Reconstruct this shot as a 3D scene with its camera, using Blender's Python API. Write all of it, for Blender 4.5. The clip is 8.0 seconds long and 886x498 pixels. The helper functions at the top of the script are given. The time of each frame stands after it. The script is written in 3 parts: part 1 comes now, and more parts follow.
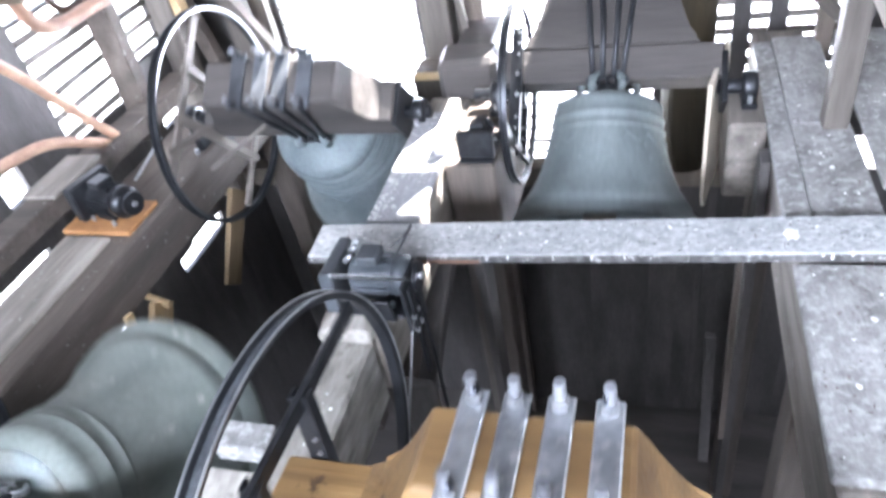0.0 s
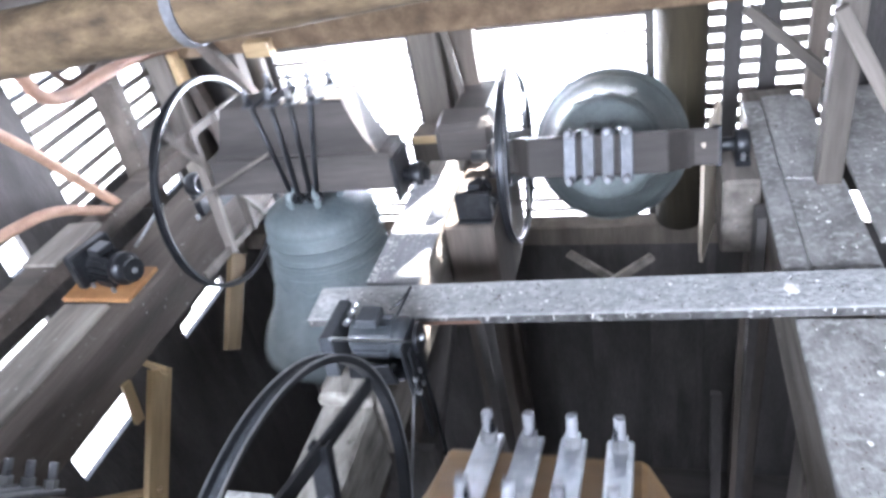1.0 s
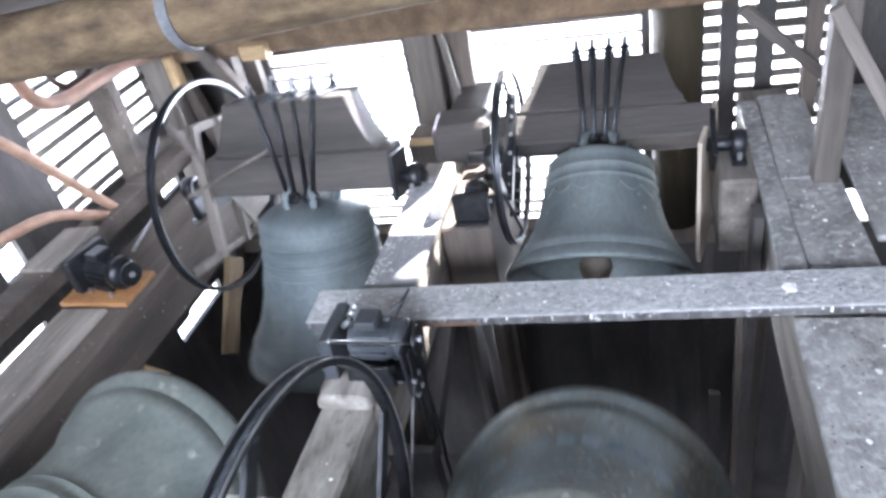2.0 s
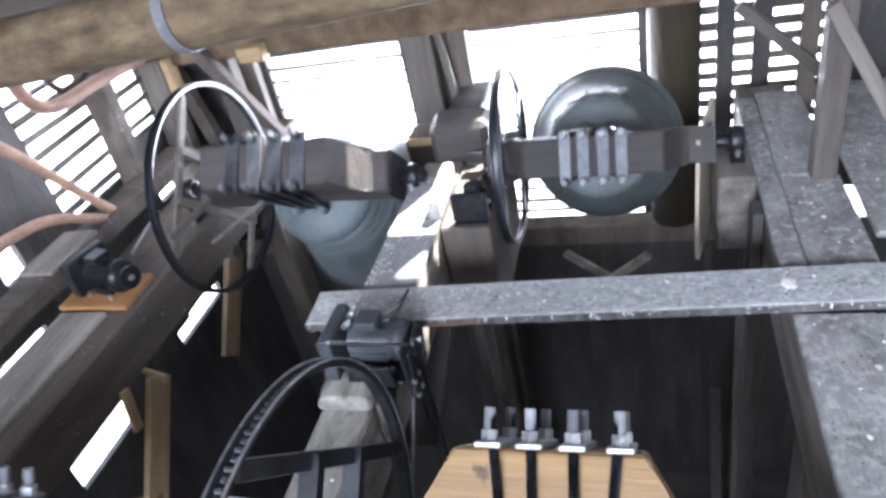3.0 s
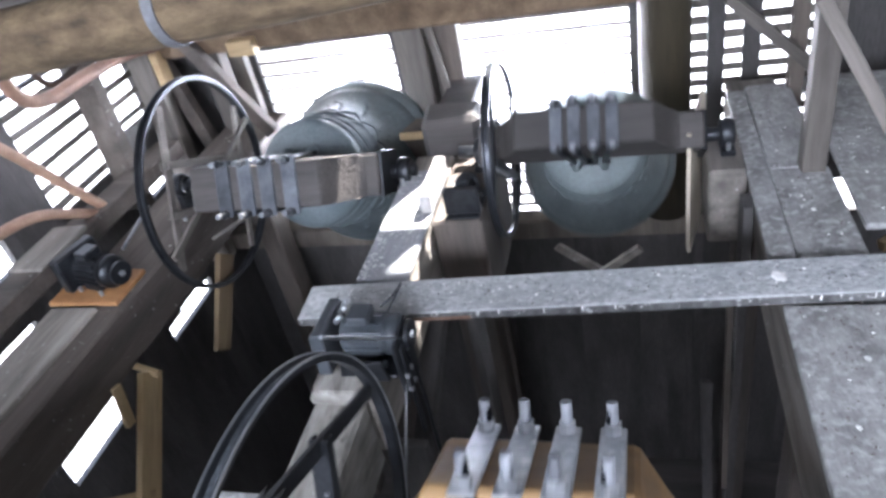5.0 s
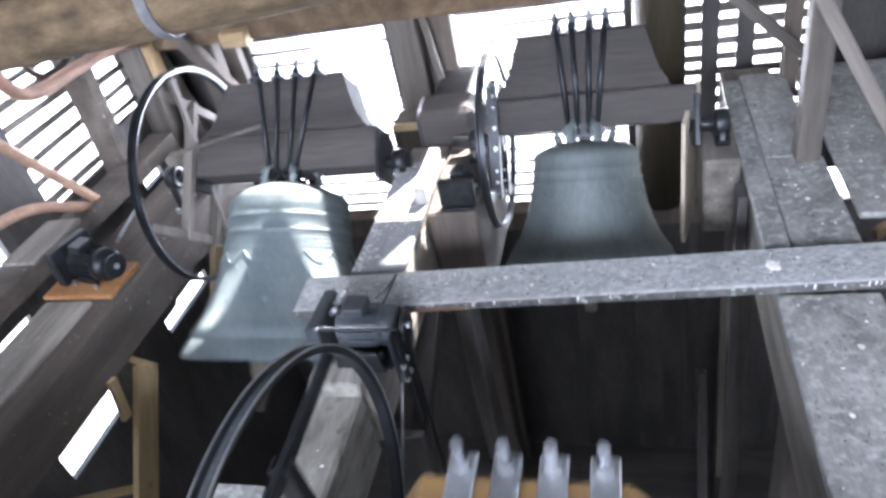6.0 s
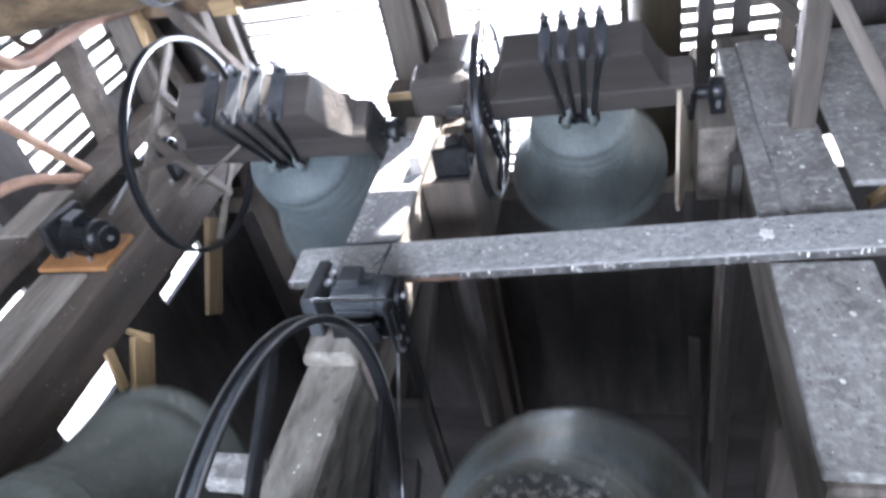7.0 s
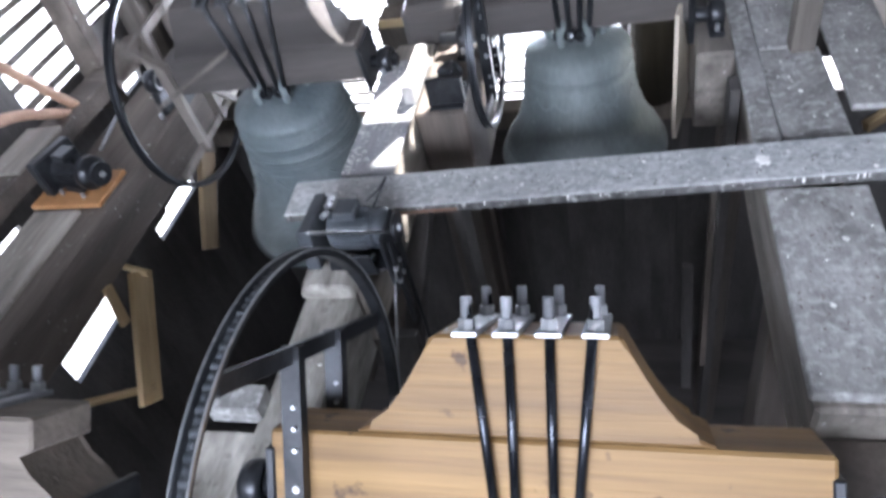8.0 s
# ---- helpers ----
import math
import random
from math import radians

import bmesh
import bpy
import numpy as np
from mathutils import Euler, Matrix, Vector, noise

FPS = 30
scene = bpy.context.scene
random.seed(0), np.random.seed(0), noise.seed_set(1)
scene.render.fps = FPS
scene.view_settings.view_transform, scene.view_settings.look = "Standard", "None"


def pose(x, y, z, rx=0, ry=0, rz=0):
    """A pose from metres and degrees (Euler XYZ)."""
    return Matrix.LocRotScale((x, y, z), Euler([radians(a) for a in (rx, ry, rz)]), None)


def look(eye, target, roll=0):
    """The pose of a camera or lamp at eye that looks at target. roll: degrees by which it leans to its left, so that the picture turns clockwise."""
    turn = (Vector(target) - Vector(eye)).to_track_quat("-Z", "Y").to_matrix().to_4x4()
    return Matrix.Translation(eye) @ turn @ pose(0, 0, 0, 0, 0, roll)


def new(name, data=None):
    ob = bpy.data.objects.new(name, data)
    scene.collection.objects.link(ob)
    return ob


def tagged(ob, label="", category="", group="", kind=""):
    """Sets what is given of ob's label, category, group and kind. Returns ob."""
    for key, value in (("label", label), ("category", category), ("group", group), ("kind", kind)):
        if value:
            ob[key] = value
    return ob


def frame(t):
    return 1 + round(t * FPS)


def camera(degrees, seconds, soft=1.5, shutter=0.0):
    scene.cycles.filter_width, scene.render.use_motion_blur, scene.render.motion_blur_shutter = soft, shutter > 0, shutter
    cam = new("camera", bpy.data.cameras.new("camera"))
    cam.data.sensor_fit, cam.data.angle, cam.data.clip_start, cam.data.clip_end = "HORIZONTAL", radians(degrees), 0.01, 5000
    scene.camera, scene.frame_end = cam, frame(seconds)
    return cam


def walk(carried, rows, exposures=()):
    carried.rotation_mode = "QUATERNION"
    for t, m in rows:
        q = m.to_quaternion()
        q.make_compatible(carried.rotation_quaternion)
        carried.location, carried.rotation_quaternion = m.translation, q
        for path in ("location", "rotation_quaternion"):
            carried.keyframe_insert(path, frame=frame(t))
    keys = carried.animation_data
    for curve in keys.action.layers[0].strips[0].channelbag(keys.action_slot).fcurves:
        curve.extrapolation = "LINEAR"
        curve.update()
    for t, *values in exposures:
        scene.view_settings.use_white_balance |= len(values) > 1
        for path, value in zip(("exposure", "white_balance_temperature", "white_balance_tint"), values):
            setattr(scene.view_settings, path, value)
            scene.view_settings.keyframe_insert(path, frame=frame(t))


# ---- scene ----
cam = camera(64.0, 8.0, soft=3.1, shutter=0.75)
PATH = [
    (0, pose(0, 0, 1.6, 50.476, 9.433, 13.752)),
    (0.5, pose(0, 0, 1.6, 53.716, 9.639, 13.661)),
    (1, pose(0, 0, 1.6, 55.279, 10.245, 13.112)),
    (1.5, pose(0, 0, 1.6, 55.358, 10.365, 12.849)),
    (3, pose(0, 0, 1.6, 55.281, 10.923, 12.322)),
    (3.5, pose(0, 0, 1.6, 55.241, 10.945, 12.201)),
    (4, pose(0, 0, 1.6, 55.109, 10.727, 12.108)),
    (4.5, pose(0, 0, 1.6, 54.822, 10.695, 11.908)),
    (6, pose(0, 0, 1.6, 53.860, 10.795, 11.132)),
    (6.5, pose(0, 0, 1.6, 52.734, 10.732, 10.938)),
    (7, pose(0, 0, 1.6, 51.344, 10.808, 10.591)),
    (7.5, pose(0, 0, 1.6, 48.969, 10.792, 10.339)),
    (8, pose(0, 0, 1.6, 45.633, 11.219, 9.730)),
]
EXPOSURES = [(0, 4.10, 6080, 14), (0.5, 3.83, 6080, 14), (1, 3.78, 6080, 14), (1.5, 3.63, 6080, 14), (3, 3.23, 6080, 14), (3.5, 3.23, 6080, 14), (4, 3.33, 6080, 14), (4.5, 3.18, 6080, 14), (6, 3.28, 6080, 14), (6.5, 3.28, 6080, 14), (7, 3.23, 6080, 14), (7.5, 3.33, 6080, 14), (8, 3.15, 6080, 14)]
walk(cam, PATH, EXPOSURES)

# ---- light ----
SUN_ELEV, SUN_TURN = 50.0, 25.0
world = bpy.data.worlds.new("sky")
scene.world = world
world.use_nodes = True
wn = world.node_tree
sky = wn.nodes.new("ShaderNodeTexSky")
sky.sky_type, sky.sun_disc = "NISHITA", False
sky.sun_elevation, sky.sun_rotation = radians(SUN_ELEV), radians(SUN_TURN)
wn.links.new(sky.outputs[0], wn.nodes["Background"].inputs[0])
wn.nodes["Background"].inputs[1].default_value = 0.1
sun = new("sun", bpy.data.lights.new("sun", "SUN"))
sun.data.energy, sun.data.angle, sun.data.color = 5.0, radians(0.6), (1.0, 0.94, 0.85)
a, e = radians(SUN_TURN), radians(SUN_ELEV)
sun.matrix_world = look((0, 0, 0), (-math.sin(a) * math.cos(e), -math.cos(a) * math.cos(e), -math.sin(e)))


def window_lamp(name, at, target, w, h, power):
    """Daylight that falls in through one opening of the belfry."""
    ob = new(name, bpy.data.lights.new(name, "AREA"))
    ob.data.shape, ob.data.size, ob.data.size_y, ob.data.energy = "RECTANGLE", w, h, power
    ob.data.color = (0.86, 0.905, 1.0)
    ob.matrix_world = look(at, target)


window_lamp("daylight_front", (-0.6, -3.1, 2.2), (-0.5, 1.6, 0.0), 3.6, 1.3, 73)
window_lamp("daylight_right", (2.3, 1.2, 0.9), (0, 1.4, -0.2), 3.0, 1.4, 2)
window_lamp("daylight_left", (-2.82, 2.6, 0.6), (0, 2.0, -0.3), 2.2, 0.8, 1.5)
window_lamp("daylight_back", (-0.9, 4.3, 0.0), (-0.6, 0, -0.3), 2.2, 1.2, 120)


# ---- materials ----
def mat(name, dark, light, rough=0.8, scale=6.0, stretch=(1, 1, 1), bump=0.3, metal=0.0, spots=None, spot_scale=38.0,
        spot_cut=0.63, rnd=0.25, fine=60.0, soft_spot=0.05):
    """A node material: two colours mixed by stretched noise, fine grain, spots of droppings or rust, and a bump."""
    m = bpy.data.materials.new(name)
    m.use_nodes = True
    nt = m.node_tree
    N, L = nt.nodes.new, nt.links.new
    bsdf = nt.nodes["Principled BSDF"]
    tc, info = N("ShaderNodeTexCoord"), N("ShaderNodeObjectInfo")
    mp = N("ShaderNodeMapping")
    mp.inputs["Scale"].default_value = stretch
    add = N("ShaderNodeVectorMath")
    add.operation = "ADD"
    mul = N("ShaderNodeVectorMath")
    mul.operation = "SCALE"
    mul.inputs["Scale"].default_value = 7.0
    L(info.outputs["Random"], mul.inputs[0])
    L(tc.outputs["Object"], add.inputs[0])
    L(mul.outputs[0], add.inputs[1])
    L(add.outputs[0], mp.inputs[0])
    n1, n2 = N("ShaderNodeTexNoise"), N("ShaderNodeTexNoise")
    n1.inputs["Scale"].default_value, n1.inputs["Detail"].default_value = scale, 6
    n2.inputs["Scale"].default_value, n2.inputs["Detail"].default_value = fine, 3
    L(mp.outputs[0], n1.inputs["Vector"])
    L(mp.outputs[0], n2.inputs["Vector"])
    mix = N("ShaderNodeMixRGB")
    ramp = N("ShaderNodeValToRGB")
    ramp.color_ramp.elements[0].position, ramp.color_ramp.elements[1].position = 0.3, 0.7
    ramp.color_ramp.elements[0].color, ramp.color_ramp.elements[1].color = (*dark, 1), (*light, 1)
    L(n1.outputs["Fac"], ramp.inputs[0])
    g = N("ShaderNodeMapRange")
    g.inputs["To Min"].default_value, g.inputs["To Max"].default_value = 0.72, 1.28
    L(n2.outputs["Fac"], g.inputs[0])
    r = N("ShaderNodeMapRange")
    r.inputs["To Min"].default_value, r.inputs["To Max"].default_value = 1 - rnd, 1 + rnd
    L(info.outputs["Random"], r.inputs[0])
    m2 = N("ShaderNodeMath")
    m2.operation = "MULTIPLY"
    L(g.outputs[0], m2.inputs[0])
    L(r.outputs[0], m2.inputs[1])
    mix.blend_type, mix.inputs[0].default_value = "MULTIPLY", 1.0
    L(ramp.outputs[0], mix.inputs[1])
    L(m2.outputs[0], mix.inputs[2])
    col = mix.outputs[0]
    if spots:
        n3 = N("ShaderNodeTexNoise")
        n3.inputs["Scale"].default_value, n3.inputs["Detail"].default_value = spot_scale, 4
        L(tc.outputs["Object"], n3.inputs["Vector"])
        n4 = N("ShaderNodeTexNoise")
        n4.inputs["Scale"].default_value = 5.0
        L(tc.outputs["Object"], n4.inputs["Vector"])
        sm = N("ShaderNodeMath")
        sm.operation = "MULTIPLY_ADD"
        sm.inputs[1].default_value, sm.inputs[2].default_value = 0.35, -0.17
        L(n4.outputs["Fac"], sm.inputs[0])
        sa = N("ShaderNodeMath")
        L(n3.outputs["Fac"], sa.inputs[0])
        L(sm.outputs[0], sa.inputs[1])
        cut = N("ShaderNodeMapRange")
        cut.inputs["From Min"].default_value, cut.inputs["From Max"].default_value = spot_cut - soft_spot, spot_cut + soft_spot
        L(sa.outputs[0], cut.inputs[0])
        mx = N("ShaderNodeMixRGB")
        mx.inputs[2].default_value = (*spots, 1)
        L(cut.outputs[0], mx.inputs[0])
        L(col, mx.inputs[1])
        col = mx.outputs[0]
    L(col, bsdf.inputs["Base Color"])
    rr = N("ShaderNodeMapRange")
    rr.inputs["To Min"].default_value, rr.inputs["To Max"].default_value = max(0.05, rough - 0.15), min(1, rough + 0.15)
    L(n1.outputs["Fac"], rr.inputs[0])
    L(rr.outputs[0], bsdf.inputs["Roughness"])
    bsdf.inputs["Metallic"].default_value = metal
    b = N("ShaderNodeBump")
    b.inputs["Strength"].default_value, b.inputs["Distance"].default_value = bump, 0.01
    ba = N("ShaderNodeMath")
    L(n1.outputs["Fac"], ba.inputs[0])
    L(n2.outputs["Fac"], ba.inputs[1])
    L(ba.outputs[0], b.inputs["Height"])
    L(b.outputs[0], bsdf.inputs["Normal"])
    return m


ALONG_X, ALONG_Y, ALONG_Z = (0.12, 1, 1), (1, 0.12, 1), (1, 1, 0.12)
WHITE_DROP = (0.62, 0.63, 0.62)
M_PLANK = mat("droppings_plank", (0.31, 0.325, 0.328), (0.45, 0.468, 0.468), 0.9, 20, (0.7, 1, 1), 0.7, spots=(0.58, 0.60, 0.60), spot_scale=48, spot_cut=0.62, soft_spot=0.13, fine=75)
# plank edge: shade in the dark base colour, droppings in the spots
M_PLANK_E = mat("shaded_stained_plank_edge", (0.05, 0.05, 0.05), (0.14, 0.14, 0.14), 0.9, 26, (1, 1, 0.3), 0.5, spots=(0.45, 0.45, 0.45), spot_scale=50, spot_cut=0.66)
M_PLANK2 = mat("pale_dusty_board", (0.28, 0.29, 0.31), (0.42, 0.43, 0.45), 0.9, 9, ALONG_Y, 0.4, spots=WHITE_DROP, spot_scale=70, spot_cut=0.62)
M_BOARD = mat("dusty_board", (0.20, 0.20, 0.195), (0.38, 0.38, 0.372), 0.9, 14, (1, 0.5, 1), 0.7, spots=(0.48, 0.485, 0.48), spot_scale=34, spot_cut=0.63, soft_spot=0.13, fine=75)
M_BEAM = mat("grey_oak_along", (0.12, 0.108, 0.095), (0.34, 0.31, 0.275), 0.88, 11, ALONG_Y, 0.5, spots=(0.45, 0.44, 0.42), spot_cut=0.72)
M_BEAMTOP = mat("pale_cracked_oak", (0.19, 0.18, 0.16), (0.46, 0.44, 0.40), 0.9, 16, (1, 0.35, 1), 0.8, spots=(0.10, 0.09, 0.08), spot_scale=13, spot_cut=0.68, soft_spot=0.06)
M_LEFT = mat("brown_oak_along", (0.045, 0.038, 0.033), (0.135, 0.113, 0.096), 0.88, 6, ALONG_Y, 0.5, spots=(0.4, 0.39, 0.37), spot_cut=0.74)
M_BEAMX = mat("grey_oak_across", (0.075, 0.065, 0.055), (0.18, 0.155, 0.13), 0.88, 7, ALONG_X, 0.5)
M_POST = mat("grey_oak_upright", (0.085, 0.075, 0.066), (0.20, 0.18, 0.16), 0.88, 7, ALONG_Z, 0.5)
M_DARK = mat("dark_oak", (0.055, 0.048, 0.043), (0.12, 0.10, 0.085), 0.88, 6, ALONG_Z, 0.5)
M_DARKX = mat("dark_oak_across", (0.032, 0.029, 0.028), (0.075, 0.068, 0.064), 0.8, 6, ALONG_X, 0.5)
M_LOG = mat("brown_rough_timber", (0.07, 0.045, 0.026), (0.17, 0.12, 0.075), 0.9, 9, ALONG_X, 0.7)
M_PINE = mat("new_larch", (0.125, 0.068, 0.024), (0.28, 0.172, 0.069), 0.6, 9, (0.06, 1, 1.6), 0.35, rnd=0.08, spots=(0.075, 0.042, 0.02), spot_scale=11, spot_cut=0.70, soft_spot=0.03)
M_OLDBOARD = mat("dull_yellow_board", (0.13, 0.09, 0.05), (0.22, 0.16, 0.09), 0.8, 6, ALONG_Z, 0.2)
# oak darkened in its colour for the shade of pit and walls
M_PIT = mat("shade_dark_oak", (0.05, 0.047, 0.046), (0.105, 0.10, 0.097), 0.9, 5, (1, 1, 0.3), 0.5, rnd=0.08)
M_NEWBOARD = mat("yellow_new_board", (0.36, 0.25, 0.13), (0.50, 0.38, 0.22), 0.75, 6, ALONG_Z, 0.2)
M_PLY = mat("pale_plywood", (0.36, 0.31, 0.24), (0.52, 0.47, 0.39), 0.8, 7, ALONG_Z, 0.2)
M_BRONZE = mat("green_bronze", (0.10, 0.13, 0.142), (0.205, 0.24, 0.25), 0.58, 5, (1, 1, 0.35), 0.15, metal=0.15, spots=(0.36, 0.38, 0.36), spot_scale=22, spot_cut=0.76, rnd=0.08)
M_BRONZE_D = mat("dropping_stained_bronze", (0.20, 0.185, 0.135), (0.36, 0.45, 0.475), 0.45, 4, (1, 1, 0.6), 0.25, metal=0.12, spots=(0.55, 0.57, 0.54), spot_scale=46, spot_cut=0.66, rnd=0.08)
M_BRONZE_B = mat("dark_bronze", (0.085, 0.104, 0.106), (0.17, 0.20, 0.202), 0.6, 5, (1, 1, 0.35), 0.12, metal=0.05, rnd=0.05)
M_FRIEZE = mat("blue_grey_bronze", (0.24, 0.32, 0.36), (0.42, 0.50, 0.54), 0.55, 14, (1, 1, 1), 0.3, metal=0.05)
M_BRONZE_P = mat("pale_bronze", (0.13, 0.155, 0.145), (0.22, 0.245, 0.225), 0.6, 6, (1, 1, 0.5), 0.12, metal=0.3, spots=(0.36, 0.38, 0.34), spot_scale=18, spot_cut=0.72, rnd=0.08)
M_STEEL = mat("black_steel", (0.018, 0.02, 0.024), (0.05, 0.054, 0.06), 0.38, 12, (1, 1, 1), 0.08, metal=0.6)
M_PLATE = mat("grey_old_iron", (0.13, 0.135, 0.15), (0.24, 0.25, 0.27), 0.6, 12, (1, 1, 1), 0.2, metal=0.3)
M_IRONP = mat("dark_iron_plate", (0.05, 0.056, 0.066), (0.12, 0.13, 0.145), 0.5, 12, (1, 1, 1), 0.2, metal=0.4)
M_ROD = mat("black_rod", (0.02, 0.022, 0.028), (0.04, 0.045, 0.055), 0.25, 12, (1, 1, 1), 0.03, metal=0.8)
M_ZINC = mat("zinc_plated", (0.34, 0.36, 0.38), (0.55, 0.57, 0.59), 0.38, 20, (1, 1, 1), 0.1, metal=0.8, spots=(0.6, 0.6, 0.6))
M_ZINC_D = mat("dull_chain_steel", (0.14, 0.15, 0.16), (0.30, 0.31, 0.32), 0.45, 20, (1, 1, 1), 0.1, metal=0.7)
M_GREY = mat("grey_motor_paint", (0.038, 0.046, 0.054), (0.085, 0.095, 0.107), 0.5, 10, (1, 1, 1), 0.1, metal=0.1)
M_PIPE_D = mat("brown_pipe", (0.13, 0.075, 0.05), (0.22, 0.13, 0.09), 0.7, 10, (1, 1, 1), 0.3)
M_RUST = mat("orange_pipe", (0.24, 0.14, 0.095), (0.37, 0.24, 0.17), 0.7, 10, (1, 1, 1), 0.3)
M_ORANGE = mat("orange_stained_base", (0.24, 0.115, 0.045), (0.38, 0.20, 0.085), 0.7, 8, (1, 1, 1), 0.2)
M_IRON = mat("rusty_iron", (0.06, 0.045, 0.038), (0.13, 0.10, 0.085), 0.7, 14, (1, 1, 1), 0.3, metal=0.3)
M_CLAP = mat("worn_iron", (0.14, 0.12, 0.10), (0.27, 0.24, 0.20), 0.6, 12, (1, 1, 1), 0.2, metal=0.3)
M_FELT = mat("pale_block", (0.38, 0.37, 0.36), (0.55, 0.54, 0.52), 0.9, 8, (1, 1, 1), 0.3)
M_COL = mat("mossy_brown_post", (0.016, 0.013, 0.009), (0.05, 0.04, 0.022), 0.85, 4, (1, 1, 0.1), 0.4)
M_LOGZ = mat("brown_rough_log", (0.075, 0.052, 0.03), (0.27, 0.195, 0.115), 0.9, 13, (1, 1, 0.5), 0.8)
M_DROP = mat("white_dropping", (0.74, 0.74, 0.72), (0.88, 0.88, 0.86), 0.8, 30, (1, 1, 1), 0.2)
M_CROWN = mat("dropping_covered_bronze", (0.16, 0.18, 0.18), (0.30, 0.31, 0.30), 0.8, 9, (1, 1, 1), 0.4, metal=0.1, spots=(0.70, 0.70, 0.67), spot_scale=44, spot_cut=0.56, soft_spot=0.08)
# floor colour is darkened to hold the shade of the deep pit
M_FLOOR = mat("pit_shade_floor_boards", (0.04, 0.037, 0.035), (0.085, 0.078, 0.074), 0.9, 5, ALONG_X, 0.4)


def glow(name, colour, strength):
    m = bpy.data.materials.new(name)
    m.use_nodes = True
    nt = m.node_tree
    em = nt.nodes.new("ShaderNodeEmission")
    em.inputs[0].default_value, em.inputs[1].default_value = (*colour, 1), strength
    nt.links.new(em.outputs[0], nt.nodes["Material Output"].inputs[0])
    return m


M_DAY = glow("bright_distance", (0.93, 0.97, 1.0), 1.0)


# ---- building helpers ----
def mesh_of(bm, name, material, smooth=False):
    bmesh.ops.recalc_face_normals(bm, faces=bm.faces)
    me = bpy.data.meshes.new(name)
    bm.to_mesh(me)
    bm.free()
    me.materials.append(material)
    if smooth:
        for p in me.polygons:
            p.use_smooth = True
    return me


def part(name, bm, material, parent, label="", smooth=False):
    ob = new(name, mesh_of(bm, name, material, smooth))
    ob.parent = parent
    return tagged(ob, label)


def thing(name, label, category, at=None, group="", kind=""):
    ob = new(name)
    ob.empty_display_size = 0.1
    if at is not None:
        ob.matrix_basis = at
    return tagged(ob, label, category, group, kind)


def solid(name, bm, material, label, category, group="", kind="", smooth=False):
    return tagged(new(name, mesh_of(bm, name, material, smooth)), label, category, group, kind)


def box(bm, lo, hi, m=None, bevel=0.0, jitter=0.0):
    """An axis-aligned box from corner lo to corner hi, bevelled, then moved by m."""
    vs = [Vector((x, y, z)) for x in (lo[0], hi[0]) for y in (lo[1], hi[1]) for z in (lo[2], hi[2])]
    if jitter:
        vs = [v + Vector([random.uniform(-jitter, jitter) for _ in range(3)]) for v in vs]
    b = [bm.verts.new(v) for v in vs]
    fs = [bm.faces.new([b[i] for i in q]) for q in ((0, 1, 3, 2), (4, 6, 7, 5), (0, 4, 5, 1), (2, 3, 7, 6), (0, 2, 6, 4), (1, 5, 7, 3))]
    geo = list(b)
    if bevel:
        es = list({ed for f in fs for ed in f.edges})
        res = bmesh.ops.bevel(bm, geom=es, offset=bevel, segments=1, profile=0.5, affect="EDGES")
        geo = list({v for f in res["faces"] for v in f.verts})
    if m is not None:
        bmesh.ops.transform(bm, matrix=m, verts=geo)
    return bm


def nb():
    return bmesh.new()


def tube(bm, p, q, r, n=12, r2=None):
    """A closed round bar from p to q."""
    p, q = Vector(p), Vector(q)
    d = q - p
    m = Matrix.Translation((p + q) / 2) @ d.to_track_quat("Z", "Y").to_matrix().to_4x4()
    bmesh.ops.create_cone(bm, cap_ends=True, segments=n, radius1=r, radius2=r if r2 is None else r2, depth=d.length, matrix=m)
    return bm


def bent(bm, pts, r, n=10):
    """A round pipe along a smoothed line of points."""
    pts = [Vector(p) for p in pts]
    for _ in range(2):
        out = [pts[0]]
        for u, v in zip(pts, pts[1:]):
            out += [u.lerp(v, 0.25), u.lerp(v, 0.75)]
        pts = out + [pts[-1]]
    rings = []
    for i, p in enumerate(pts):
        d = (pts[min(i + 1, len(pts) - 1)] - pts[max(i - 1, 0)]).normalized()
        q = d.to_track_quat("Z", "Y")
        rings.append([bm.verts.new(p + q @ Vector((r * math.cos(6.2832 * k / n), r * math.sin(6.2832 * k / n), 0))) for k in range(n)])
    for u, v in zip(rings, rings[1:]):
        for k in range(n):
            bm.faces.new((u[k], u[(k + 1) % n], v[(k + 1) % n], v[k]))
    bm.faces.new(rings[0])
    bm.faces.new(rings[-1][::-1])
    return bm


def turned(bm, profile, n=64, axis="z", closed=False):
    """A body of revolution about z (or x) from pairs of radius and height."""
    rings = []
    for r, h in profile:
        ring = []
        for k in range(n):
            c, s = r * math.cos(6.28318531 * k / n), r * math.sin(6.28318531 * k / n)
            ring.append(bm.verts.new((c, s, h) if axis == "z" else (h, c, s)))
        rings.append(ring)
    pairs = list(zip(rings, rings[1:])) + ([(rings[-1], rings[0])] if closed else [])
    for u, v in pairs:
        for k in range(n):
            bm.faces.new((u[k], u[(k + 1) % n], v[(k + 1) % n], v[k]))
    bmesh.ops.remove_doubles(bm, verts=bm.verts, dist=1e-5)
    return bm


